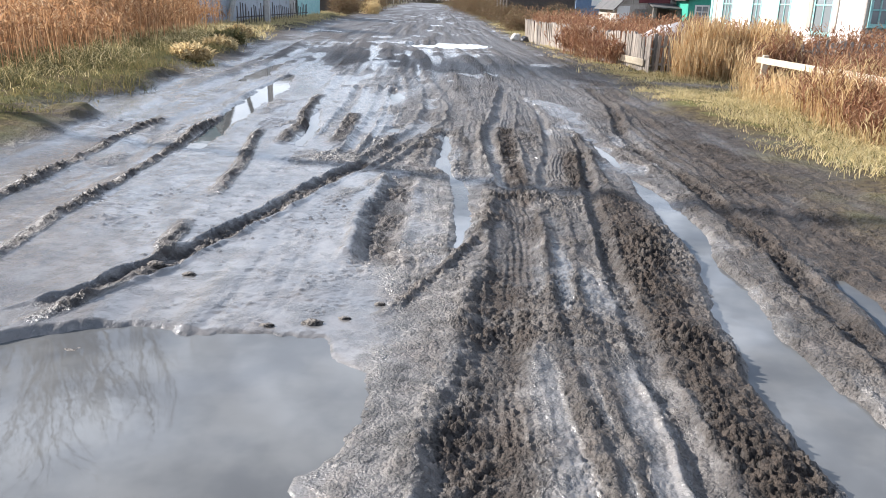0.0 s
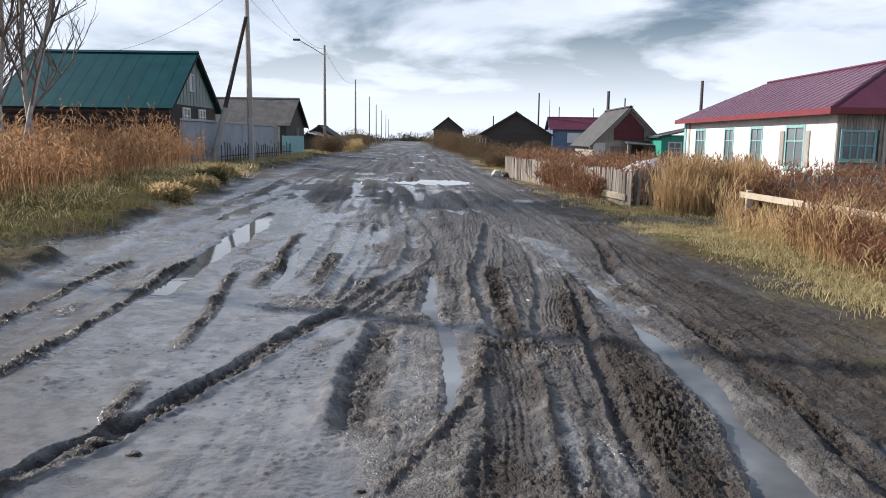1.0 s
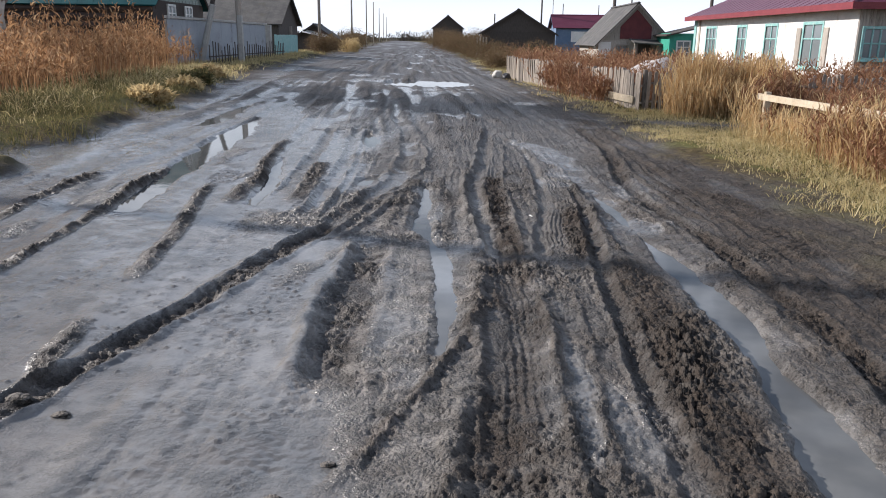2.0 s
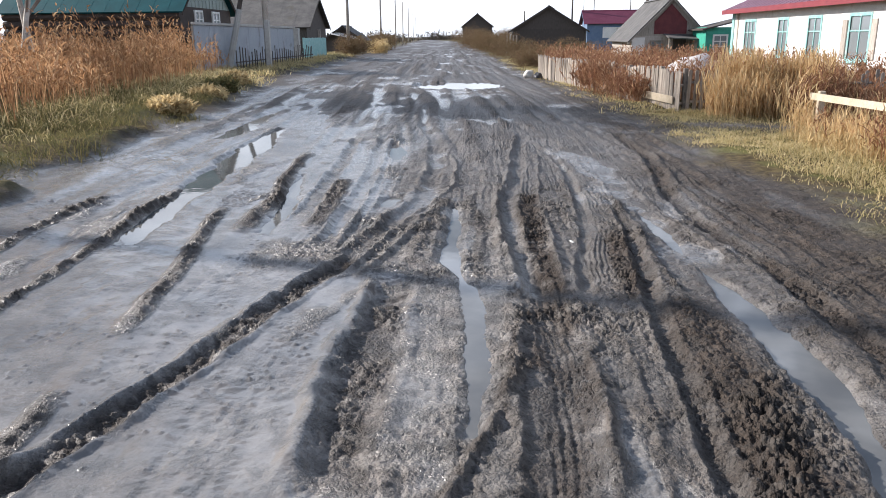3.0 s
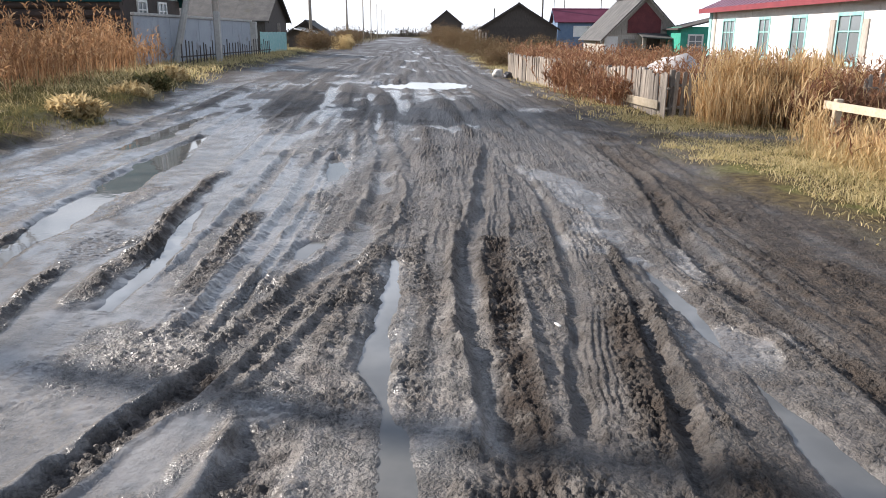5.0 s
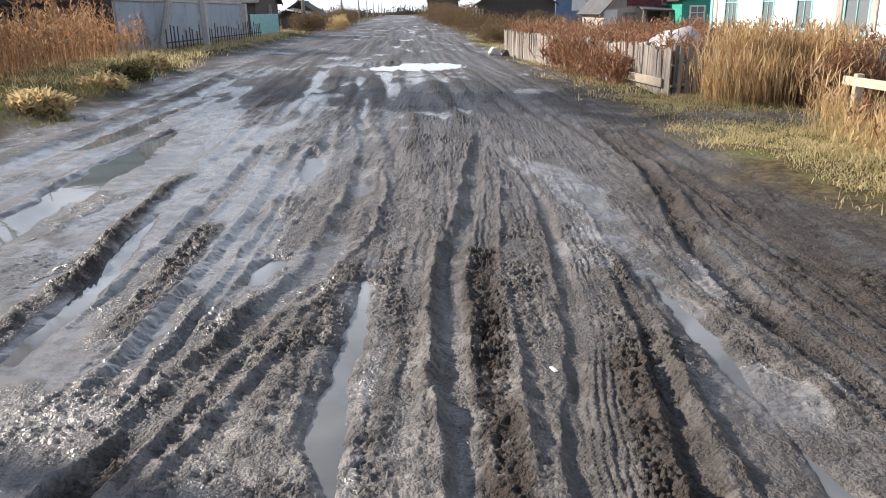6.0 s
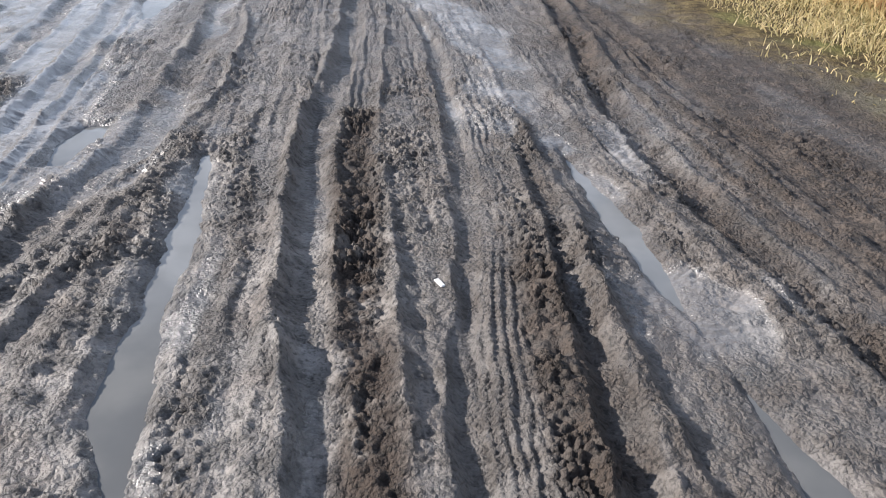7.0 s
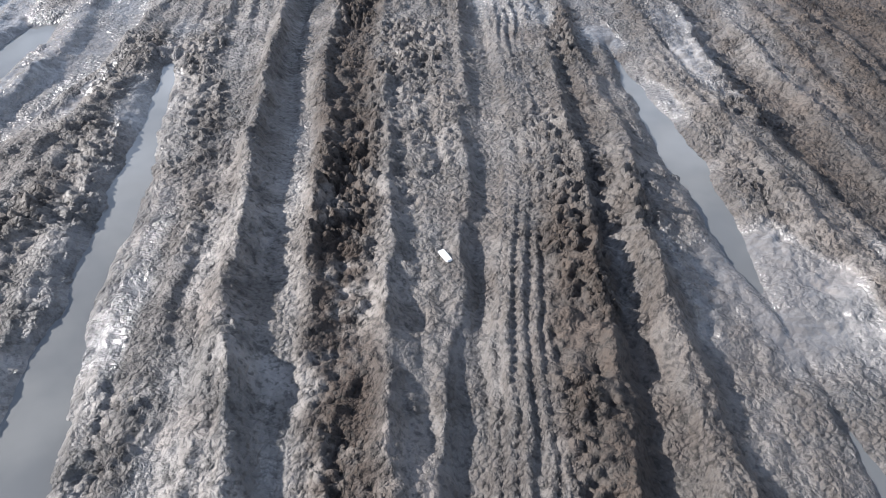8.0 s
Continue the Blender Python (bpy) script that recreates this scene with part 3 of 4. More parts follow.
def make_ground():
    fine = np.concatenate((np.arange(-1.7, 0.15, 0.0125), np.arange(0.15, 2.35, 0.0075), np.arange(2.35, 3.0, 0.0125)))
    left = -1.7 - np.cumsum(np.linspace(0.0115, 0.026, 150))[::-1]
    right = 3.0 + np.cumsum(np.linspace(0.0115, 0.026, 80))
    side = np.array(spread(0.03, 0.03, 1.14, 2600))
    xs = np.concatenate((left[0] - side[::-1], left, fine, right, right[-1] + side))
    ys = np.concatenate((np.arange(2.4, 7.7, 0.0128), np.arange(7.7, 10.2, 0.0075)))
    ahead = np.array(spread(10.205, 0.0085, 1.0175, 90))
    beyond = np.array(spread(ahead[-1] + 2, 2.4, 1.12, 3200))
    behind = 2.4 - np.array(spread(0.03, 0.04, 1.12, 400))[::-1]
    ys = np.concatenate((behind, ys, ahead, beyond))
    X, Y = np.meshgrid(xs, ys)
    z, churn, wet, turf, brown = relief(X.ravel(), Y.ravel())
    nx, ny = len(xs), len(ys)
    mesh = bpy.data.meshes.new("ground")
    mesh.vertices.add(nx * ny)
    mesh.vertices.foreach_set("co", np.column_stack((X.ravel(), Y.ravel(), z)).ravel())
    i = (np.arange(ny - 1)[:, None] * nx + np.arange(nx - 1)[None]).ravel()
    quads = np.column_stack((i, i + 1, i + nx + 1, i + nx)).ravel()
    mesh.loops.add(len(quads))
    mesh.loops.foreach_set("vertex_index", quads)
    mesh.polygons.add(len(i))
    mesh.polygons.foreach_set("loop_start", np.arange(0, len(quads), 4))
    mesh.polygons.foreach_set("loop_total", np.full(len(i), 4))
    mesh.polygons.foreach_set("use_smooth", np.ones(len(i), bool))
    mesh.update()
    for name, values in (("churn", churn), ("wet", wet), ("turf", turf), ("brown", brown)):
        a = mesh.attributes.new(name, "FLOAT", "POINT")
        a.data.foreach_set("value", values.astype(np.float32))
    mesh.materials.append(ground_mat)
    tagged(new("ground", mesh), "rutted wet mud village road between grass verges", "ground", kind="structure")


make_ground()


def make_pool(points, drop):
    ys = np.linspace(points[0][1] - 0.12, points[-1][1] + 0.12, 24)
    c, hw = np.interp(ys, [p[1] for p in points], [p[0] for p in points]), np.interp(ys, [p[1] for p in points], [p[2] for p in points])
    z = pool_level(points, drop)
    verts = [(a - b - 0.14, y, z) for y, a, b in zip(ys, c, hw)] + [(a + b + 0.14, y, z) for y, a, b in zip(ys, c, hw)]
    n = len(ys)
    mesh = bpy.data.meshes.new("puddle")
    mesh.from_pydata(verts, [], [(k, n + k, n + k + 1, k + 1) for k in range(n - 1)])
    mesh.materials.append(water_mat)
    tagged(new("puddle", mesh), "still puddle of muddy rain water in the road", "puddle", kind="structure")


for points, drop in POOLS:
    make_pool(points, drop)


# ---- building helpers ----
def thing(name, at, rz, label, category, group="", kind=""):
    ob = new(name)
    ob.matrix_basis = pose(*at, 0, 0, rz)
    return tagged(ob, label, category, group, kind)


def part(name, bm, mat, parent, label="", flat=True):
    mesh = bpy.data.meshes.new(name)
    bmesh.ops.recalc_face_normals(bm, faces=bm.faces)
    for f in bm.faces:
        f.smooth = not flat
    bm.to_mesh(mesh)
    bm.free()
    mesh.materials.append(mat)
    ob = new(name, mesh)
    ob.parent = parent
    return tagged(ob, label)


def add_box(bm, lo, hi, bevel=0.0, turn=None):
    m = Matrix.Translation([(a + b) / 2 for a, b in zip(lo, hi)]) @ Matrix.Diagonal([b - a for a, b in zip(lo, hi)] + [1])
    made = bmesh.ops.create_cube(bm, size=1, matrix=(turn @ m) if turn else m)
    if bevel:
        edges = list({e for v in made["verts"] for e in v.link_edges})
        bmesh.ops.bevel(bm, geom=edges, offset=bevel, segments=1, affect="EDGES")
    return bm


def box(lo, hi, bevel=0.0, turn=None):
    return add_box(bmesh.new(), lo, hi, bevel, turn)


def add_tube(bm, pts, r0, r1, n=8, cap=True):
    rings = []
    pts = [Vector(p) for p in pts]
    for k, p in enumerate(pts):
        d = (pts[min(k + 1, len(pts) - 1)] - pts[max(k - 1, 0)]).normalized()
        a = d.cross(Vector((0.31, 0.77, 0.2))).normalized()
        b = d.cross(a)
        r = r0 + (r1 - r0) * k / max(1, len(pts) - 1)
        rings.append([bm.verts.new(p + r * (math.cos(q) * a + math.sin(q) * b)) for q in (2 * math.pi * j / n for j in range(n))])
    for lo, hi in zip(rings, rings[1:]):
        for j in range(n):
            bm.faces.new((lo[j], lo[(j + 1) % n], hi[(j + 1) % n], hi[j]))
    if cap and n > 2:
        bm.faces.new(rings[0][::-1])
        bm.faces.new(rings[-1])
    return bm


def tube(pts, r0, r1, n=8):
    return add_tube(bmesh.new(), pts, r0, r1, n)


def prism(outline, lo, hi, axis="x"):
    """A closed outline of pairs, drawn out along an axis."""
    bm = bmesh.new()
    def at(p, k):
        return (k, *p) if axis == "x" else (p[0], k, p[1]) if axis == "y" else (*p, k)
    a = [bm.verts.new(at(p, lo)) for p in outline]
    b = [bm.verts.new(at(p, hi)) for p in outline]
    n = len(outline)
    for k in range(n):
        bm.faces.new((a[k], a[(k + 1) % n], b[(k + 1) % n], b[k]))
    bm.faces.new(a[::-1])
    bm.faces.new(b)
    return bm


def slab(corners, thick):
    """A flat plate from its corners in order, thick downwards."""
    bm = bmesh.new()
    c = [Vector(p) for p in corners]
    nrm = (c[1] - c[0]).cross(c[2] - c[0]).normalized()
    nrm *= -1 if nrm.z > 0 else 1
    a = [bm.verts.new(p) for p in c]
    b = [bm.verts.new(p + nrm * thick) for p in c]
    n = len(c)
    for k in range(n):
        bm.faces.new((a[k], a[(k + 1) % n], b[(k + 1) % n], b[k]))
    bm.faces.new(a)
    bm.faces.new(b[::-1])
    return bm


def seams(parent, a0, a1, b0, b1, count, mat, name="seam", r=0.005):
    """Raised seams on a roof plate, from the eave line a0-a1 to the ridge line b0-b1."""
    a0, a1, b0, b1 = (Vector(p) for p in (a0, a1, b0, b1))
    for k in range(count + 1):
        f = k / count
        part(name, tube([a0.lerp(a1, f), b0.lerp(b1, f)], r, r, 4), mat, parent)


def window(parent, w, h, at, rz, frame_mat, bars=(0.5,), cross=(0.68,), sill=True, wide=0.09):
    """A window in a wall; local x across it, y out of the wall."""
    win = new("window")
    win.parent = parent
    win.matrix_basis = pose(*at, 0, 0, rz)
    bm = bmesh.new()
    for lo, hi in (((-w / 2 - wide, -0.03, -wide), (-w / 2, 0.045, h + wide)), ((w / 2, -0.03, -wide), (w / 2 + wide, 0.045, h + wide)),
                   ((-w / 2, -0.03, h), (w / 2, 0.045, h + wide)), ((-w / 2, -0.03, -wide), (w / 2, 0.045, 0))):
        add_box(bm, lo, hi, 0.008)
    for f in bars:
        add_box(bm, (-w / 2 + f * w - 0.025, -0.02, 0), (-w / 2 + f * w + 0.025, 0.03, h), 0.005)
    for f in cross:
        add_box(bm, (-w / 2, -0.018, f * h - 0.025), (w / 2, 0.028, f * h + 0.025), 0.005)
    part("window_frame", bm, frame_mat, win)
    cuts = [0, *bars, 1]
    for a, b in zip(cuts, cuts[1:]):
        part("pane", box((-w / 2 + a * w + 0.005, -0.012, 0.005), (-w / 2 + b * w - 0.005, -0.004, h - 0.005)), glass, win)
    if sill:
        part("sill", box((-w / 2 - 0.12, -0.03, -wide - 0.04), (w / 2 + 0.12, 0.11, -wide), 0.008), frame_mat, win)
    return win


def gable_house(name, at, rz, length, depth, eave, ridge, wall_mat, roof_mat, gable_mat, label, over=0.35, seam=0.6, category="house"):
    """A house with its ridge along local x; the gable ends face local x."""
    h = thing(name, at, rz, label, category)
    L, D = length / 2, depth / 2
    part("wall", box((-L, -D, -0.3), (L, -D + 0.2, eave)), wall_mat, h)
    part("wall", box((-L, D - 0.2, -0.3), (L, D, eave)), wall_mat, h)
    part("wall", box((L - 0.2, -D + 0.2, -0.3), (L, D - 0.2, eave)), wall_mat, h)
    part("wall", box((-L, -D + 0.2, -0.3), (-L + 0.2, D - 0.2, eave)), wall_mat, h)
    for s in (-1, 1):
        part("gable", prism([(-D, eave), (D, eave), (0, ridge - 0.05)], s * (L - 0.12), s * L, "x"), gable_mat, h)
    drop = (ridge - eave) / D * over
    for s in (-1, 1):
        e0, e1 = (-L - over, s * (D + over), eave - drop), (L + over, s * (D + over), eave - drop)
        r0, r1 = (-L - over, 0, ridge + 0.03), (L + over, 0, ridge + 0.03)
        roof = part("roof", slab([e0, e1, r1, r0], 0.06), roof_mat, h)
        up = Vector((0, 0, 0.001))
        seams(roof, Vector(e0) + up, Vector(e1) + up, Vector(r0) + up, Vector(r1) + up, int(length / seam), roof_mat)
        for x in (-L - over, L + over - 0.04):
            bm = prism([(s * (D + over), eave - drop - 0.16), (s * (D + over), eave - drop - 0.01), (0, ridge + 0.02), (0, ridge - 0.15)], x, x + 0.04, "x")
            part("bargeboard", bm, wall_mat, h)
    part("ridge_cap", prism([(-0.16, ridge - 0.02), (0, ridge + 0.09), (0.16, ridge - 0.02), (0, ridge + 0.03)], -L - over, L + over, "x"), roof_mat, h)
    return h


# ---- houses ----
def base(x, y):
    return float(ground_z([x], [y])[0])


def green_roof_house():
    h = gable_house("wooden_house", (-15.4, 37.6, base(-15.4, 37)), 0, 7.2, 6.6, 2.5, 4.95, dark_log, teal_roof, gable_board,
                    "dark log house with a teal sheet metal roof", 0.3)
    for k in range(7):
        part("log", tube([(-3.7, -3.33, 0.15 + 0.33 * k), (3.7, -3.33, 0.15 + 0.33 * k)], 0.165, 0.165, 8), dark_log, h)
    for y in (-1.1, 1.1):
        window(h, 0.8, 0.9, (3.62, y, 1.4), -90, white_paint)
    window(h, 0.5, 0.7, (3.62, -0.3, 3.2), -90, white_paint, (), (), False, 0.06)
    for k in range(13):
        y = -2.7 + 0.45 * k
        top = 2.4 + (1 - abs(y) / 3.1) * 2.6
        part("batten", box((3.6, y - 0.02, 2.5), (3.63, y + 0.02, top - 0.05)), gable_board, h)


def slate_house():
    h = gable_house("outbuilding", (-14.6, 54.7, base(-14, 54)), 0, 8.2, 6.0, 2.05, 3.75, dark_wood, slate_roof, dark_wood,
                    "low outbuilding with a grey slate gable roof", 0.3, 1.0, "shed")
    part("door", box((4.0, -2.2, 0), (4.05, -1.2, 1.7), 0.01), maroon_board, h)
    part("post", box((4.1, 0.3, 0), (4.25, 0.45, 1.8)), grey_wood, h)


def white_house():
    x0, x1, y0, y1 = 13.1, 19.6, 26.75, 43.4
    eave, ridge = 3.05, 4.85
    h = thing("white_house", (x0, y0, -0.25), 0, "whitewashed house with a maroon metal hip roof and teal windows", "house")
    W, L = x1 - x0, y1 - y0
    wins = [(14.0, 1.4), (9.9, 1.0), (6.7, 1.1), (3.05, 1.4)]
    # the wall to the road, with its window openings
    edges = sorted([(y - w / 2, y + w / 2) for y, w in wins])
    lo = 0.0
    for a, b in edges:
        part("wall", box((0, lo, -0.3), (0.35, a, eave)), white_plaster, h)
        part("wall", box((0, a, -0.3), (0.35, b, 1.0)), white_plaster, h)
        part("wall", box((0, a, 2.4), (0.35, b, eave)), white_plaster, h)
        lo = b
    part("wall", box((0, lo, -0.3), (0.35, L, eave)), white_plaster, h)
    part("wall", box((0.35, L - 0.35, -0.3), (W, L, eave)), white_plaster, h)
    part("wall", box((W - 0.35, 0, -0.3), (W, L - 0.35, eave)), white_plaster, h)
    part("wall", box((0.35, 0.1, -0.3), (W - 0.35, 0.35, eave)), grey_wood, h)
    for k, (y, w) in enumerate(wins):
        window(h, w, 1.4, (0.02, y, 1.0), 90, teal_paint, (0.5,) if k else (0.35, 0.7), (0.66,), True, 0.11)
    for y in (2.0, 4.1):
        part("shutter", box((-0.05, y - 0.18, 1.0), (-0.01, y + 0.18, 2.3), 0.01), grey_wood, h)
    part("corner_board", box((-0.05, L - 0.28, -0.2), (0.0, L + 0.05, eave)), teal_paint, h)
    part("corner_board", box((-0.04, L - 0.9, 0.9), (-0.002, L - 0.66, eave - 0.2)), grey_wood, h)
    # the boarded porch end
    for k in range(15):
        x = 0.02 + 0.1 * k
        if 0.2 < x < 1.35:
            part("plank", box((x, -0.04, -0.2), (x + 0.09, 0.0, 1.28), 0.006), grey_wood, h)
            part("plank", box((x, -0.04, 2.3), (x + 0.09, 0.0, eave - 0.1), 0.006), grey_wood, h)
        else:
            part("plank", box((x, -0.04, -0.2), (x + 0.09, 0.0, eave - 0.1), 0.006), grey_wood, h)
    window(h, 1.0, 0.86, (0.72, -0.05, 1.36), 180, teal_paint, (0.25, 0.5, 0.75), (0.5,), True, 0.09)
    part("corner_post", box((1.52, -0.1, -0.2), (1.64, 0.02, eave - 0.1), 0.01), grey_wood, h)
    for k in range(18):
        x = 1.66 + 0.26 * k
        part("plank", box((x, 0.02, -0.2), (x + 0.25, 0.07, eave - 0.1), 0.006), dark_wood, h)
    # hip roof
    o = 0.45
    ez = eave - 0.05
    a, b, c, d = (-o, -o, ez), (W + o, -o, ez), (W + o, L + o, ez), (-o, L + o, ez)
    r0, r1 = (W / 2, 2.6, ridge), (W / 2, L - 2.6, ridge)
    for plate, count in (((d, a, r0, r1), 24), ((b, c, r1, r0), 0), ((a, b, r0), 0), ((c, d, r1), 0)):
        roof = part("roof", slab(plate, 0.05), maroon_roof, h)
    up = Vector((0, 0, 0.003))
    for k in range(1, 30):
        f = k / 30
        y = -o + f * (L + 2 * o)
        top = Vector((W / 2, min(max(y, 2.6), L - 2.6), ridge))
        g = min(1.0, (y + o) / (2.6 + o), (L + o - y) / (2.6 + o))
        foot = Vector((-o, y, ez))
        part("seam", tube([foot + up, Vector((-o + g * (W / 2 + o), y, ez + g * (ridge - ez))) + up], 0.009, 0.009, 4), maroon_roof, h)
    part("fascia", box((-o - 0.03, -o, ez - 0.2), (-o, L + o, ez + 0.01)), red_board, h)
    part("fascia", box((-o - 0.03, -o - 0.03, ez - 0.2), (W + o, -o, ez + 0.01)), red_board, h)
    part("soffit", box((-o, -o, ez - 0.09), (W + o, L + o, ez - 0.06)), dark_wood, h)
    part("ridge_cap", tube([(r0[0], r0[1], ridge + 0.02), (r1[0], r1[1], ridge + 0.02)], 0.06, 0.06, 6), maroon_roof, h)
    part("hip_cap", tube([a, r0], 0.05, 0.05, 6), maroon_roof, h)


def green_annex():
    h = thing("green_shed", (14.1, 50, -0.3), 0, "small green painted shed with a lattice window", "shed")
    part("wall", box((-0.5, 0, 0), (1.6, 3.0, 2.3)), green_paint, h)
    part("roof", slab([(-0.8, -0.3, 2.2), (2.2, -0.3, 2.9), (2.2, 3.3, 2.9), (-0.8, 3.3, 2.2)], 0.08), dark_wood, h)
    window(h, 0.7, 0.9, (0.35, -0.01, 0.9), 180, white_paint, (0.5,), (0.33, 0.66))


def maroon_house():
    h = gable_house("maroon_gable_house", (12.2, 57, -0.3), 90, 8.0, 4.6, 1.85, 4.15, grey_wood, slate_roof, grey_wood,
                    "old wooden house with a maroon boarded gable", 0.35, 0.9)
    part("gable_panel", prism([(-1.0, 1.95), (1.0, 1.95), (1.0, 2.7), (0, 3.75), (-1.0, 2.7)], -4.06, -4.01, "x"), maroon_board, h)
    part("side_panel", box((-4.05, 1.55, 0), (-4.0, 2.35, 1.75)), white_plaster, h)
    window(h, 0.6, 0.6, (-4.02, 0.8, 0.9), 90, grey_wood)
    part("porch_roof", slab([(-5.6, -2.9, 1.55), (-5.6, 0.4, 1.75), (-3.9, 0.4, 2.0), (-3.9, -2.9, 1.85)], 0.07), slate_roof, h)
    part("porch_wall", box((-5.3, -2.7, -0.1), (-5.2, -1.2, 1.55)), grey_wood, h)
    part("porch_post", box((-5.35, 0.2, -0.1), (-5.22, 0.33, 1.7)), grey_wood, h)
    part("doorway", box((-4.08, -1.0, 0), (-4.02, -0.2, 1.7)), dark_wood, h)


def far_houses():
    h = gable_house("dark_barn", (7.4, 84, -0.1), 82, 9.0, 7.0, 2.35, 4.45, dark_wood, slate_roof, dark_wood, "dark wooden barn with a grey roof", 0.35, 1.2, "barn")
    for k in range(4):
        part("white_post", box((-4.6, 3.0 + 0.3 * k, 0), (-4.52, 3.15 + 0.3 * k, 1.8)), grey_wood, h)
    h = gable_house("blue_house", (15.5, 98, 0.1), 0, 6.0, 5, 3.0, 4.3, blue_paint, maroon_roof, blue_paint, "blue house with a maroon roof far down the road", 0.4, 1.2)
    part("wall_patch", box((-1.2, -2.55, 1.2), (1.0, -2.5, 2.4)), white_plaster, h)
    window(h, 0.9, 0.9, (1.8, -2.52, 1.4), 180, white_paint)
    gable_house("far_house", (-0.6, 150, 0.6), 90, 7, 5.4, 2.9, 5.0, dark_wood, dark_wood, dark_wood, "far dark house among bushes at the road's end", 0.3, 1.5)
    h = gable_house("low_shed", (-12.2, 76, base(-12, 76)), 90, 4, 3.2, 1.2, 2.2, dark_wood, slate_roof, dark_wood, "low collapsed shed with a pale sheet", 0.4, 1.2, "shed")
    part("pale_sheet", slab([(-2.6, -1.6, 1.0), (-2.6, 1.0, 1.5), (-2.0, 1.0, 1.8), (-2.0, -1.6, 1.2)], 0.03), white_paint, h)


green_roof_house()
slate_house()
white_house()
green_annex()
maroon_house()
far_houses()


# ---- fences ----
def sheet_fence():
    z = base(-10.4, 40)
    f = thing("sheet_fence", (-10.6, 32.6, z), 0, "tall grey sheet fence with a pale top rail along the yard", "fence")
    for k in range(9):
        y = k * 1.78
        part("panel", box((-0.03, y, -0.1), (0.0, y + 1.76, 1.72)), fence_sheet, f)
        part("post", box((-0.09, y - 0.04, -0.2), (-0.035, y + 0.04, 1.7)), grey_wood, f)
    part("top_rail", box((-0.06, -0.1, 1.73), (0.08, 16.2, 1.83), 0.01), concrete, f)
    part("end_post", box((-0.1, 16.2, -0.2), (0.25, 16.6, 1.75), 0.02), concrete, f)
    g = thing("teal_fence", (-10.3, 49.6, base(-10.3, 52)), 0, "low teal painted board fence", "fence")
    for k in range(26):
        part("board", box((-0.02, k * 0.27, 0), (0.01, k * 0.27 + 0.25, 1.15 + 0.04 * random.random()), 0.004), teal_paint, g)
    part("rail", box((-0.06, 0, 0.3), (-0.02, 7, 0.37)), teal_paint, g)
    p = thing("front_palings", (-9.3, 33.5, base(-9.3, 38)), 0, "row of dark thin palings before the sheet fence", "fence")
    for k in range(34):
        y = k * 0.42 + random.uniform(-0.08, 0.08)
        part("paling", box((-0.02, y, -0.1), (0.01, y + 0.06, random.uniform(0.55, 0.95)), 0.004), dark_wood, p)
    part("rail", box((-0.05, 0, 0.3), (-0.02, 14.3, 0.35)), dark_wood, p)


def plank_fence(name, a, b, step, width, height, label, rails=(0.25, 0.7), mat=None, jitter=0.03, gap=0.0):
    mat = mat or grey_wood
    a, b = Vector(a), Vector(b)
    run = (b - a).length
    rz = math.degrees(math.atan2(b.y - a.y, b.x - a.x))
    f = thing(name, (a.x, a.y, 0), rz, label, "fence")
    n = int(run / step)
    for k in range(n):
        p = a.lerp(b, k / n)
        z = base(p.x, p.y)
        if random.random() < gap:
            continue
        h = height + random.uniform(-jitter, jitter)
        lean = pose(k * step, 0, z, random.uniform(-2, 2), random.uniform(-2.5, 2.5), 0)
        bm = prism([(0, -0.02), (width, -0.02), (width, h - 0.03), (width / 2, h), (0, h - 0.03)], -0.011, 0.011, "y")
        bm.transform(lean)
        part("board", bm, mat, f)
    for r in rails:
        z0, z1 = base(a.x, a.y) + r * height, base(b.x, b.y) + r * height
        part("rail", tube([(0, 0.035, z0), (run, 0.035, z1)], 0.03, 0.03, 5), mat, f)
    for k in range(int(run / 2.4) + 1):
        x = min(run, k * 2.4)
        p = a.lerp(b, x / run)
        z = base(p.x, p.y)
        part("post", box((x - 0.05, 0.06, z - 0.2), (x + 0.05, 0.16, z + height * 1.02), 0.01), mat, f)
    return f


sheet_fence()
plank_fence("board_fence", (2.9, 36.4, 0), (5.05, 20.6, 0), 0.135, 0.12, 0.9, "weathered grey board fence along the verge", mat=fence_wood, jitter=0.05, gap=0.03)
plank_fence("picket_fence", (5.2, 20.7, 0), (13.0, 21.2, 0), 0.16, 0.085, 0.98, "weathered picket fence before the white house", mat=fence_wood, jitter=0.05, gap=0.04)
low_board = thing("kick_board", (5.0, 20.9, 0.03), 97.7, "pale board along the foot of the fence", "board")
part("board", box((0, 0.03, 0.02), (2.2, 0.06, 0.2), 0.006), pale_wood, low_board)


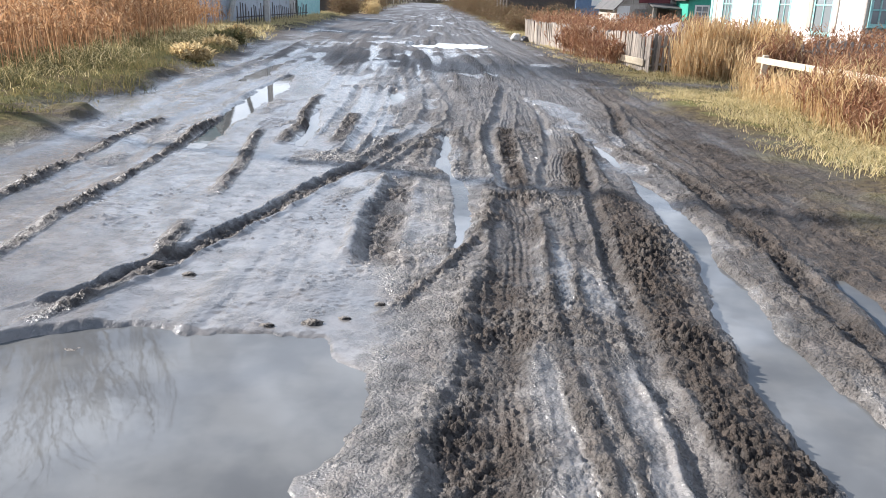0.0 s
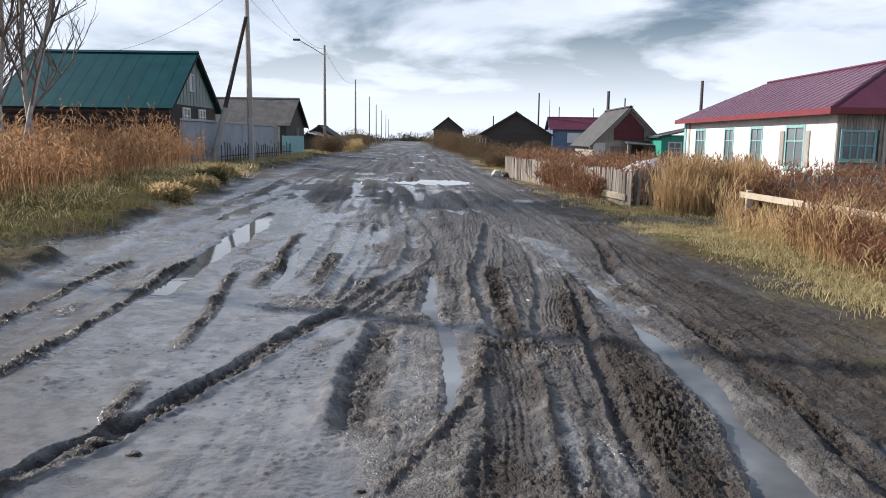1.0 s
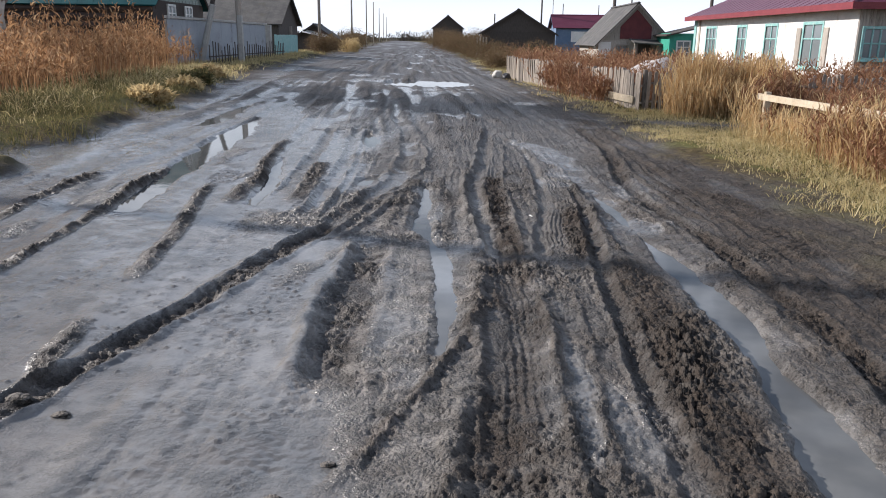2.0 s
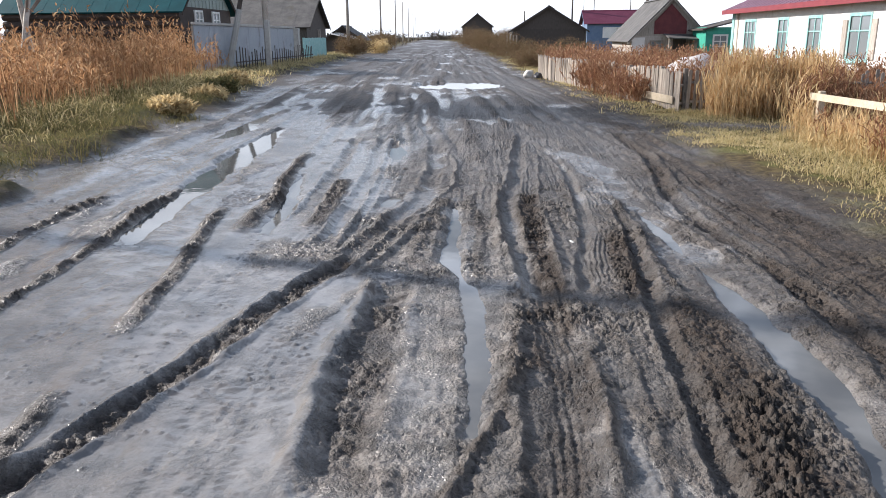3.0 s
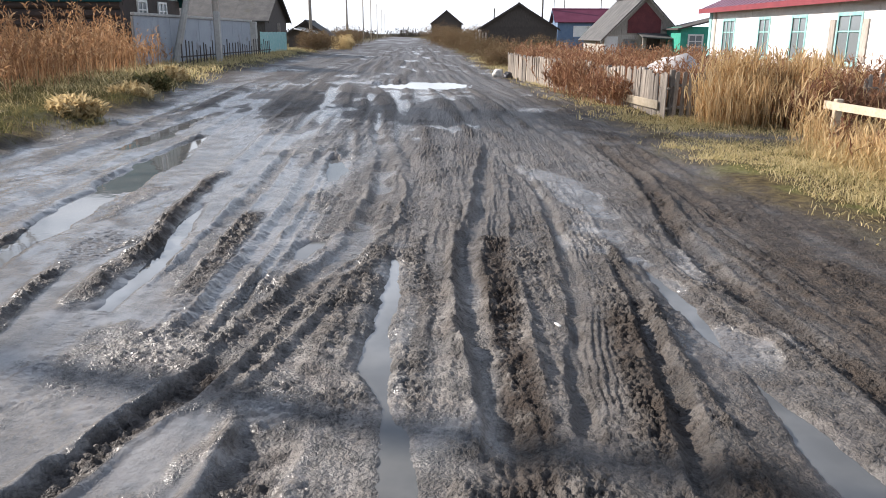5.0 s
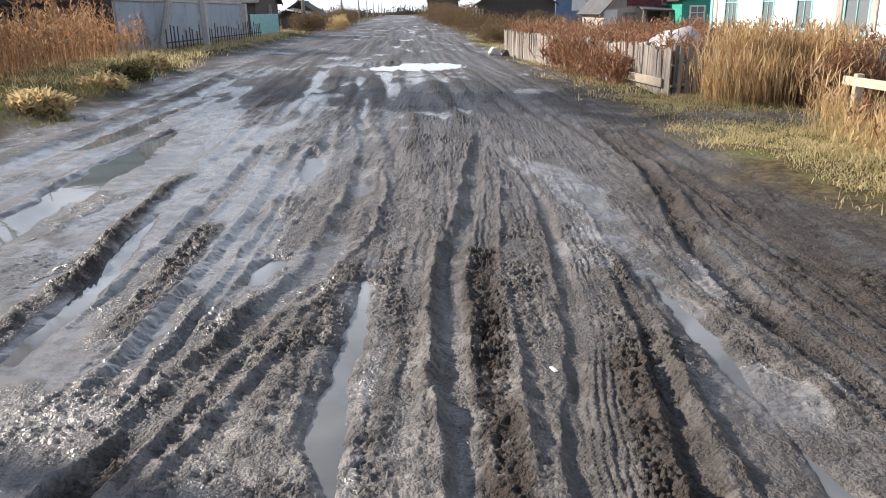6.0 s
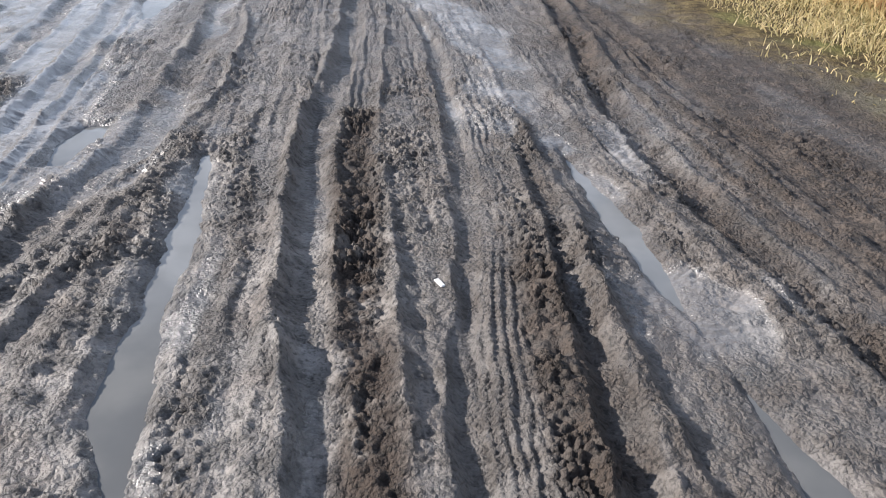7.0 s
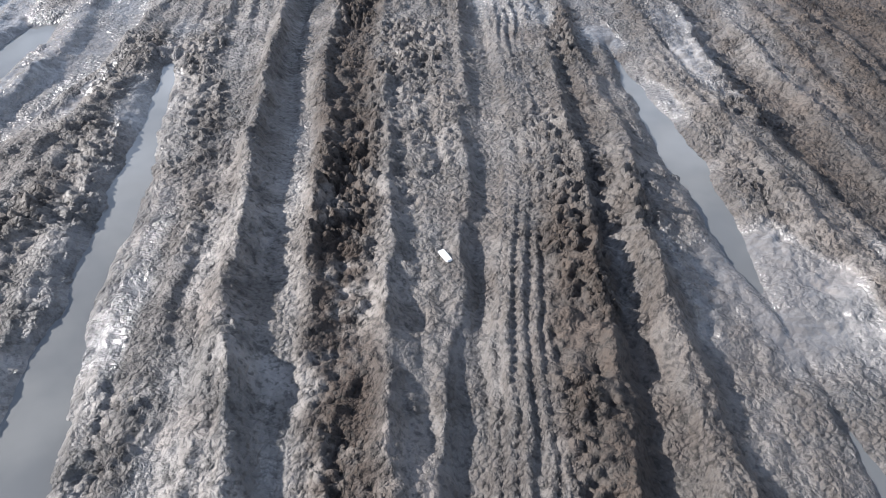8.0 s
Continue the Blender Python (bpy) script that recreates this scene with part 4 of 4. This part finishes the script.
def rail_fence():
    f = thing("rail_fence", (6.1, 15.6, 0), 0, "pale timber rail fence standing in dry grass", "fence")
    for x, y, h in ((0.0, 0.0, 0.8), (0.28, -2.6, 0.7), (0.45, -5.0, 0.72), (0.6, -7.0, 0.7)):
        z = base(6.1 + x, 15.6 + y)
        part("post", box((x - 0.05, y - 0.05, z - 0.2), (x + 0.05, y + 0.05, z + h), 0.01), pale_wood, f)
    z = -0.02
    for a, b in (((-0.06, 0.25, z + 0.62), (0.23, -2.55, z + 0.61)), ((0.23, -2.57, z + 0.62), (0.62, -7.1, z + 0.58))):
        a, b = Vector(a), Vector(b)
        bm = prism([(-0.055, -0.02), (0.055, -0.02), (0.055, 0.02), (-0.055, 0.02)], 0, (b - a).length, "x")
        turn = (b - a).to_track_quat("X", "Y").to_matrix().to_4x4()
        bm.transform(Matrix.Translation(a) @ turn)
        part("rail", bm, pale_wood, f)


rail_fence()


# ---- poles and wires ----
def pole(x, y, height, r, label, mat=None, lean=(0, 0), arms=True, stub=False):
    p = thing("utility_pole", (x, y, base(x, y)), 0, label, "pole", "poles along the road")
    top = Vector((lean[0], lean[1], height))
    part("shaft", tube([(0, 0, -0.3), top * 0.5, top], r, r * 0.7, 10), mat or grey_wood, p, flat=False)
    if arms:
        part("crossarm", box((-0.7, -0.05, height - 0.55), (0.7, 0.05, height - 0.45), 0.01, Matrix.Translation((top.x * 0.95, top.y * 0.95, 0))), mat or grey_wood, p)
        for s in (-0.6, -0.25, 0.25, 0.6):
            part("insulator", tube([(s + top.x * 0.95, 0, height - 0.45), (s + top.x * 0.95, 0, height - 0.3)], 0.035, 0.025, 8), white_paint, p)
    if stub:
        part("concrete_stub", box((-0.05, -0.32, -0.3), (0.17, -0.1, 2.0), 0.02), concrete, p)
    return p


main_pole = pole(-8.9, 36.8, 8.6, 0.14, "tall weathered utility pole with a slanting brace", lean=(-0.1, 0), stub=True)
part("brace", tube([(-1.53, -0.4, 0.62), (-0.06, -0.2, 6.5)], 0.11, 0.08, 8), dark_wood, main_pole)
part("brace_foot", tube([(-1.72, -0.44, -0.2), (-1.05, -0.34, 2.45)], 0.15, 0.13, 8), concrete, main_pole, "pale concrete foot of the brace")
lamp_pole = pole(-10.0, 64, 8.4, 0.13, "utility pole with a street lamp on an arm", arms=False)
arm = part("lamp_arm", tube([(0, 0, 7.6), (-1.2, -0.3, 8.3), (-2.0, -0.5, 8.75)], 0.03, 0.025, 6), dark_metal, lamp_pole)
part("lamp_head", box((-2.4, -0.65, 8.65), (-1.85, -0.4, 8.8), 0.03), dark_metal, lamp_pole)
for x, y, h in ((-12.1, 100, 8.4), (-14.7, 140, 8.4), (-16.7, 172, 8.4), (-18.6, 205, 8.4), (-21, 245, 8.4), (-24, 290, 8.4)):
    pole(x, y, h, 0.13, "weathered utility pole beside the road", arms=False)
for x, y, h, r in ((11.0, 98, 7.6, 0.13), (12.5, 62, 5.6, 0.16), (19.1, 60, 6.4, 0.15), (17.3, 78, 6.0, 0.09), (14.9, 108, 6.4, 0.08), (19.6, 108, 6.2, 0.08), (6.4, 118, 5.2, 0.13), (13.2, 105, 7.2, 0.05), (22.5, 40.5, 6.6, 0.12)):
    pole(x, y, h, r, "dark utility pole behind the houses", dark_wood, arms=False)
pole(-9.4, 9.9, 8.6, 0.16, "weathered utility pole beside the verge")


def wire(a, b, sag, label="thin sagging power line"):
    a, b = Vector(a), Vector(b)
    pts = [a.lerp(b, k / 14) - Vector((0, 0, 4 * sag * (k / 14) * (1 - k / 14))) for k in range(15)]
    mesh = bpy.data.meshes.new("power_line")
    bm = tube(pts, 0.007, 0.007, 5)
    bm.to_mesh(mesh)
    bm.free()
    mesh.materials.append(dark_metal)
    tagged(new("power_line", mesh), label, "wire", "power lines")


for s in (-0.6, 0.6):
    wire((-9.0 + s, 36.8, 8.6), (-10.0 + s * 0.1, 64, 8.6), 0.8)
    wire((-10.0 + s * 0.1, 64, 8.6), (-12.1 + s * 0.1, 100, 8.5), 1.0)
    wire((-9.4 + s, 9.9, 8.6), (-9.0 + s, 36.8, 8.6), 0.7)
wire((-9.18, 36.8, 8.3), (-15.0, 37.0, 5.4), 0.4, "thin wire from the pole to the house")


# ---- grass and weeds ----
rng = np.random.RandomState(11)


def blades(root, way, length, width, droop=0.35):
    """Vertices and faces of bent tapering blades: 5 corners each."""
    n = len(root)
    side = np.cross(way, rng.normal(size=(n, 3)))
    side /= np.linalg.norm(side, axis=1)[:, None] + 1e-9
    w = width[:, None] * 0.5
    flat = way * np.array([1, 1, 0.0]) + rng.normal(size=(n, 3)) * np.array([0.3, 0.3, 0])
    mid = root + way * length[:, None] * 0.55
    tip = root + way * length[:, None] * 0.95 + flat * (length * droop)[:, None] - np.array([0, 0, 1]) * (length * droop * 0.25)[:, None]
    v = np.stack((root - side * w, root + side * w, mid + side * w * 0.8, mid - side * w * 0.8, tip), 1).reshape(-1, 3)
    return v


def blade_mesh(name, chunks, mat, label, category):
    v = np.concatenate(chunks)
    n = len(v) // 5
    b = np.arange(n) * 5
    loops = np.column_stack((b, b + 1, b + 2, b + 3, b + 3, b + 2, b + 4)).ravel()
    mesh = bpy.data.meshes.new(name)
    mesh.vertices.add(len(v))
    mesh.vertices.foreach_set("co", v.ravel())
    mesh.loops.add(len(loops))
    mesh.loops.foreach_set("vertex_index", loops)
    mesh.polygons.add(2 * n)
    mesh.polygons.foreach_set("loop_start", np.column_stack((np.arange(n) * 7, np.arange(n) * 7 + 4)).ravel())
    mesh.polygons.foreach_set("loop_total", np.tile((4, 3), n))
    mesh.update()
    mesh.materials.append(mat)
    return tagged(new(name, mesh), label, category, kind="stuff")


def up_ways(n, lean):
    d = np.column_stack((rng.normal(0, lean, n), rng.normal(0, lean, n), np.ones(n)))
    return d / np.linalg.norm(d, axis=1)[:, None]


def sow(count, box4, keep):
    """Random places in x0, x1, y0, y1, of which keep(x, y) says how likely each one stays."""
    x = rng.uniform(box4[0], box4[1], count)
    y = rng.uniform(box4[2], box4[3], count)
    ok = rng.rand(count) < keep(x, y)
    return x[ok], y[ok]


def turf_patch(name, count, area, keep, h, width, mat, label, lean=0.4, tuft=True):
    x, y = sow(count, area, keep)
    clump = 0.55 + 0.9 * smooth(fbm(x * 1.3, y * 1.3, 120, 3), -0.4, 0.7) if tuft else 1.0
    root = np.column_stack((x, y, ground_z(x, y) - 0.015))
    length = h * clump * rng.uniform(0.5, 1.25, len(x))
    blade_mesh(name, [blades(root, up_ways(len(x), lean), length, np.full(len(x), width) * rng.uniform(0.6, 1.4, len(x)), 0.5)], mat, label, "grass")


def weeds(name, count, area, keep, h, mat, label, plumes=9, width=0.014, lean=0.1, top=0.45, leaf=0.16, splay=0.65):
    """Tall dry stalks with side leaves and a loose seed head."""
    x, y = sow(count, area, keep)
    n = len(x)
    clump = 0.7 + 0.5 * smooth(fbm(x * 0.8, y * 0.8, 140, 3), -0.5, 0.6)
    root = np.column_stack((x, y, ground_z(x, y) - 0.02))
    way = up_ways(n, lean)
    length = h * clump * rng.uniform(0.65, 1.2, n)
    chunks = [blades(root, way, length, np.full(n, width), 0.06)]
    for k in range(plumes):
        f = top + (1 - top) * rng.rand(n)
        r = root + way * (length * f)[:, None]
        chunks.append(blades(r, up_ways(n, splay), leaf * rng.uniform(0.5, 1.3, n), np.full(n, width * 1.7) * rng.uniform(0.6, 1.5, n), 0.3))
    blade_mesh(name, chunks, mat, label, "weeds")


def left_of(a, b):
    """Likelihood for the strip from a to b metres beyond the road's left edge."""
    return lambda x, y: smooth(edge_left(y) - x + 0.4 * fbm(x, y, 150, 3), a - 0.3, a + 0.3) * smooth(x - edge_left(y), -b - 0.6, -b)


def right_of(a, b):
    lane = lambda x, y: 1 - 0.96 * np.exp(-((y - 17.8 + 0.1 * (x - 5)) / 0.8) ** 2)
    return lambda x, y: smooth(x - edge_right(y) + 0.5 * fbm(x, y, 160, 3), a - 0.4, a + 0.6) * smooth(edge_right(y) + b - x, 0, 0.6) * lane(x, y)


turf_patch("verge_grass", 52000, (-9, -4, 6, 26), left_of(0.15, 2.8), 0.17, 0.009, green_grass, "low green and yellow grass on the bank beside the road")
turf_patch("verge_grass", 26000, (-13, -5, 20, 60), left_of(0.1, 3.2), 0.2, 0.018, meadow, "low dry grass along the far verge")
turf_patch("verge_grass", 10000, (-9, -4, 7, 26), left_of(0.9, 2.6), 0.22, 0.010, meadow, "dry yellow grass tufts on the bank")
turf_patch("meadow_grass", 105000, (3.6, 9.5, 4.5, 21), right_of(0.55, 5.5), 0.12, 0.009, meadow, "short yellowed grass on the verge")
turf_patch("meadow_grass", 22000, (3.6, 9.5, 4.5, 21), right_of(0.8, 5.5), 0.11, 0.009, green_grass, "short green grass on the verge")
turf_patch("meadow_grass", 26000, (0.5, 6.5, 20, 60), right_of(0.2, 2.4), 0.13, 0.018, meadow, "short grass before the board fence")
weeds("tall_weeds", 6200, (-17, -5.5, 11, 33), left_of(2.2, 9.5), 1.15, dry_weed, "tall dry orange-brown weeds standing on the bank", 8)
weeds("tall_weeds", 1400, (-17, -6.5, 13, 30), left_of(2.6, 9), 1.55, dry_weed, "single taller dry stalks above the weeds", 12, 0.016, 0.12)
weeds("tall_weeds", 3400, (-24, -5.5, 9, 36), left_of(3.0, 15), 0.95, red_weed, "tall dry brown weeds behind the bank", 7)
weeds("tall_grass", 6500, (5.4, 8.0, 18.6, 20.5), lambda x, y: np.minimum(1, np.exp(-((x - 6.15) / 0.55) ** 2 - ((y - 19.7) / 0.6) ** 2) + 0.8 * np.exp(-((x - 7.4) / 0.45) ** 2 - ((y - 19.6) / 0.6) ** 2)), 0.98, gold_grass, "tall golden grass before the picket fence", 4, 0.011, 0.13, 0.2, 0.34, 0.22)
weeds("tall_grass", 1500, (6.8, 9.5, 18.4, 20.5), lambda x, y: 0.9 + 0 * x, 0.85, red_weed, "dry brown weeds before the picket fence", 6, 0.010, 0.16)
weeds("tall_grass", 5200, (5.8, 9.5, 9.0, 16.2), lambda x, y: smooth(x, 5.95, 6.7) * (0.15 + 0.85 * smooth(fbm(x * 1.1, y * 1.1, 178, 3), -0.3, 0.3)), 0.62, straw, "dry grass round the rail fence", 4, 0.010, 0.18, 0.3, 0.26, 0.35)
weeds("tall_grass", 3600, (5.0, 6.4, 8.5, 16.2), lambda x, y: smooth(x + 0.3 * fbm(x, y * 0.7, 176, 3), 5.3, 6.2) * (0.35 + 0.65 * smooth(fbm(x, y, 175, 2), -0.4, 0.3)), 0.40, straw, "dry straw-coloured grass before the rail fence", 5, 0.007, 0.25, 0.2, 0.15, 0.4)
weeds("tall_weeds", 650, (5.7, 6.3, 10.5, 15.4), lambda x, y: smooth(fbm(x, y * 1.3, 179, 2), -0.3, 0.2), 0.68, red_weed, "dry reddish weeds hiding the rail fence", 8, 0.009, 0.16)
weeds("tall_grass", 1500, (5.7, 6.4, 11.5, 16.3), lambda x, y: 0.25 + 0.75 * smooth(fbm(x, y * 1.3, 177, 2), -0.2, 0.3), 0.66, gold_grass, "tufts of golden grass round the rail fence", 4, 0.008, 0.16, 0.25, 0.24, 0.3)
weeds("tall_weeds", 5200, (6.2, 14, 12.5, 20.5), lambda x, y: smooth(x - 6.0 - 0.0 * y, 0.2, 2.5) * (np.abs(y - 17.6) > 0.7), 0.85, red_weed, "dry reddish weeds before the picket fence", 8, 0.011, 0.15)
weeds("tall_weeds", 2600, (5.4, 13, 21.4, 26), lambda x, y: 0.9 + 0 * x, 1.0, red_weed, "dry brown weeds in the yard", 8, 0.013, 0.14)
weeds("tall_weeds", 1300, (3.4, 5.6, 22.5, 28.5), lambda x, y: np.exp(-((x - (5.05 - (y - 20.6) * 0.137) + 0.25) / 0.3) ** 2), 0.95, red_weed, "reddish weeds leaning on the board fence", 14, 0.013, 0.2, 0.25, 0.2)
weeds("tall_weeds", 4200, (3.6, 14, 26, 54), lambda x, y: (x > 5.05 - (y - 20.6) * 0.137 + 0.3) * 0.9, 1.0, red_weed, "dry brown weeds behind the board fence", 7, 0.022, 0.14)


def bush(name, at, size, count, mat, label, leaf=0.14):
    """A ragged bush of many small leaves and twigs round a few stems."""
    n = count
    u = rng.normal(size=(n, 3))
    u /= np.linalg.norm(u, axis=1)[:, None]
    r = rng.rand(n) ** 0.45 * (0.75 + 0.4 * value_noise(u[:, 0] * 3 + at[0], u[:, 1] * 3 + at[1], 9))
    p = u * r[:, None] * np.array(size) + np.array([0, 0, size[2] * 0.55])
    p = p[p[:, 2] > 0]
    p = p + np.array(at)
    blade_mesh(name, [blades(p, up_ways(len(p), 0.8), leaf * rng.uniform(0.5, 1.5, len(p)), np.full(len(p), leaf * 0.35), 0.3)], mat, label, "bush")


for x, y, sx, sz, mat in ((-9.2, 60, 1.4, 1.3, bush_mat), (-9.8, 68, 1.8, 1.3, bush_mat), (-8.6, 72, 1.6, 1.2, straw), (-10.5, 86, 3, 1.8, bush_mat), (-12, 100, 3, 2.0, bush_mat),
                          (3.2, 46, 1.6, 0.9, bush_mat), (3.5, 52, 2.0, 1.2, bush_mat), (3.0, 60, 2.2, 1.5, bush_mat), (2.2, 72, 2.4, 1.7, bush_mat), (1.2, 84, 2.8, 1.9, bush_mat),
                          (0.2, 98, 3.4, 2.4, bush_mat), (5.5, 60, 3, 1.4, bush_mat), (8, 68, 3.5, 1.6, bush_mat), (-1.0, 116, 4, 2.8, bush_mat), (3.5, 112, 4, 2.8, bush_mat), (-1.5, 140, 5, 3.2, bush_mat), (4.5, 140, 5, 3.2, bush_mat)):
    bush("roadside_bush", (x, y, base(x, y)), (sx, sx, sz * 0.78), 5200, mat, "leafless brown bush beside the road", 0.05 + 0.0007 * y)
for x, y, s in ((-5.9, 20.4, 0.5), (-6.4, 22.8, 0.6), (-6.9, 25.5, 0.55), (-5.5, 17.2, 0.5)):
    bush("grass_tussock", (x, y, base(x, y) - 0.1), (s, s, s * 0.5), 1600, green_grass if s > 0.58 else straw, "rounded tussock of yellow-green grass on the bank", 0.14)


def far_trees():
    chunks = []
    def grove(x, y, wide, h, n, blade):
        p = np.column_stack((x + rng.normal(0, wide, n), y + rng.normal(0, wide, n), rng.rand(n) ** 2.0 * h * rng.uniform(0.4, 1, n)))
        chunks.append(blades(p, up_ways(n, 0.5), blade * rng.uniform(0.6, 1.3, n), np.full(n, blade * 0.3), 0.2))

    for k in range(170):
        x = rng.uniform(-420, 420)
        y = 330 + 60 * rng.rand() + 0.25 * abs(x)
        grove(x, y + (300 if -45 < x < -28 else 0), 4.5, rng.uniform(2.0, 5.0), 200, 1.3)
    for k in range(330):
        x, y = rng.uniform(-75, -12), rng.uniform(90, 280)
        if x < edge_left(y) - 4:
            grove(x, y, 2.2, rng.uniform(1.2, 3.0), 220, 0.5)
    for k in range(60):
        grove(rng.uniform(8, 90), rng.uniform(110, 250), 2.5, rng.uniform(1.2, 2.4), 160, 0.7)
    blade_mesh("far_woods", chunks, far_wood, "low dark bare woods along the horizon", "woods")


far_trees()


def birch(at, height, seed):
    rnd = random.Random(seed)
    t = thing("birch_tree", at, 0, "bare birch with pale trunks and thin twigs", "tree")
    limbs, twigs = bmesh.new(), bmesh.new()

    def grow(p, d, length, r, depth):
        pts = [p]
        for k in range(4):
            d = (d + Vector((rnd.uniform(-0.16, 0.16), rnd.uniform(-0.16, 0.16), 0.05))).normalized()
            pts.append(pts[-1] + d * length / 4)
        add_tube(limbs if depth == 0 else twigs, pts, r, r * 0.5, 7 if depth == 0 else 4, depth == 0)
        if depth < 3:
            for k in range((12, 7, 5)[depth]):
                q = pts[1 + (k % 4)]
                out = Vector((rnd.uniform(-1, 1), rnd.uniform(-1, 1), rnd.uniform(0.2, 1.0))).normalized()
                grow(q, (d * 0.6 + out).normalized(), length * rnd.uniform(0.3, 0.5), r * 0.48, depth + 1)

    for k in range(3):
        grow(Vector((rnd.uniform(-0.5, 0.5), rnd.uniform(-0.4, 0.4), -0.1)), Vector((rnd.uniform(-0.16, 0.16), rnd.uniform(-0.1, 0.1), 1)).normalized(), height * rnd.uniform(0.75, 1), 0.085, 0)
    part("trunk", limbs, birch_mat, t, "pale birch bark", False)
    part("crown", twigs, twig_mat, t, "thin bare twigs", False)


birch((-12.3, 23.6, base(-12.3, 23.6)), 10.5, 4)
birch((-15.4, 26.5, base(-15.4, 26.5)), 9.5, 9)
birch((-13.2, 21.6, base(-13.2, 21.6)), 9.0, 15)


# ---- small things ----
def lump(name, at, size, mat, label, category, seed):
    bm = bmesh.new()
    bmesh.ops.create_icosphere(bm, subdivisions=3, radius=1)
    for v in bm.verts:
        q = noise.fractal(v.co * 1.6 + Vector((seed, 0, 0)), 1, 2, 3)
        v.co = Vector((v.co.x * size[0], v.co.y * size[1], v.co.z * size[2])) * (1 + 0.35 * q)
    mesh = bpy.data.meshes.new(name)
    for f in bm.faces:
        f.smooth = True
    bm.to_mesh(mesh)
    bm.free()
    mesh.materials.append(mat)
    ob = new(name, mesh)
    ob.location = at
    tagged(ob, label, category)


lump("covered_heap", (7.6, 29.5, base(7.6, 29.5) + 0.1), (1.3, 1.6, 0.95), tarp_mat, "low heap under a pale grey tarpaulin behind the fence", "heap", 3)
lump("stone", (2.45, 35.6, base(2.45, 35.6) + 0.1), (0.22, 0.2, 0.2), stone_mat, "pale stone at the foot of the board fence", "stone", 5)
lump("stone", (2.75, 34.6, base(2.75, 34.6) + 0.08), (0.2, 0.2, 0.16), dark_metal, "dark stone at the foot of the board fence", "stone", 6)
for k, (x, y, s) in enumerate(((-0.42, 3.93, 0.035), (-0.2, 3.98, 0.05), (-1.25, 3.62, 0.07), (-0.05, 4.05, 0.03), (0.1, 4.3, 0.03), (-1.3, 4.72, 0.06), (-1.05, 4.6, 0.04))):
    lump("mud_clod", (x, y, base(x, y) + s * 0.1), (s, s * 0.6, s * 0.35), ground_mat, "small wet clod of mud lying on the road", "clod", 10 + k)
chip = bmesh.new()
bmesh.ops.create_cube(chip, size=1, matrix=pose(0, 0, 0, 8, 5, 30) @ Matrix.Diagonal((0.022, 0.05, 0.008, 1)))
bmesh.ops.bevel(chip, geom=chip.edges[:], offset=0.003, segments=2, affect="EDGES")
chip_mesh = bpy.data.meshes.new("stone_chip")
chip.to_mesh(chip_mesh)
chip.free()
chip_mesh.materials.append(white_paint)
chip_ob = new("stone_chip", chip_mesh)
chip_ob.location = (1.285, 8.7, base(1.285, 8.7) + 0.008)
tagged(chip_ob, "small white chip lying on the mud ridge", "chip")
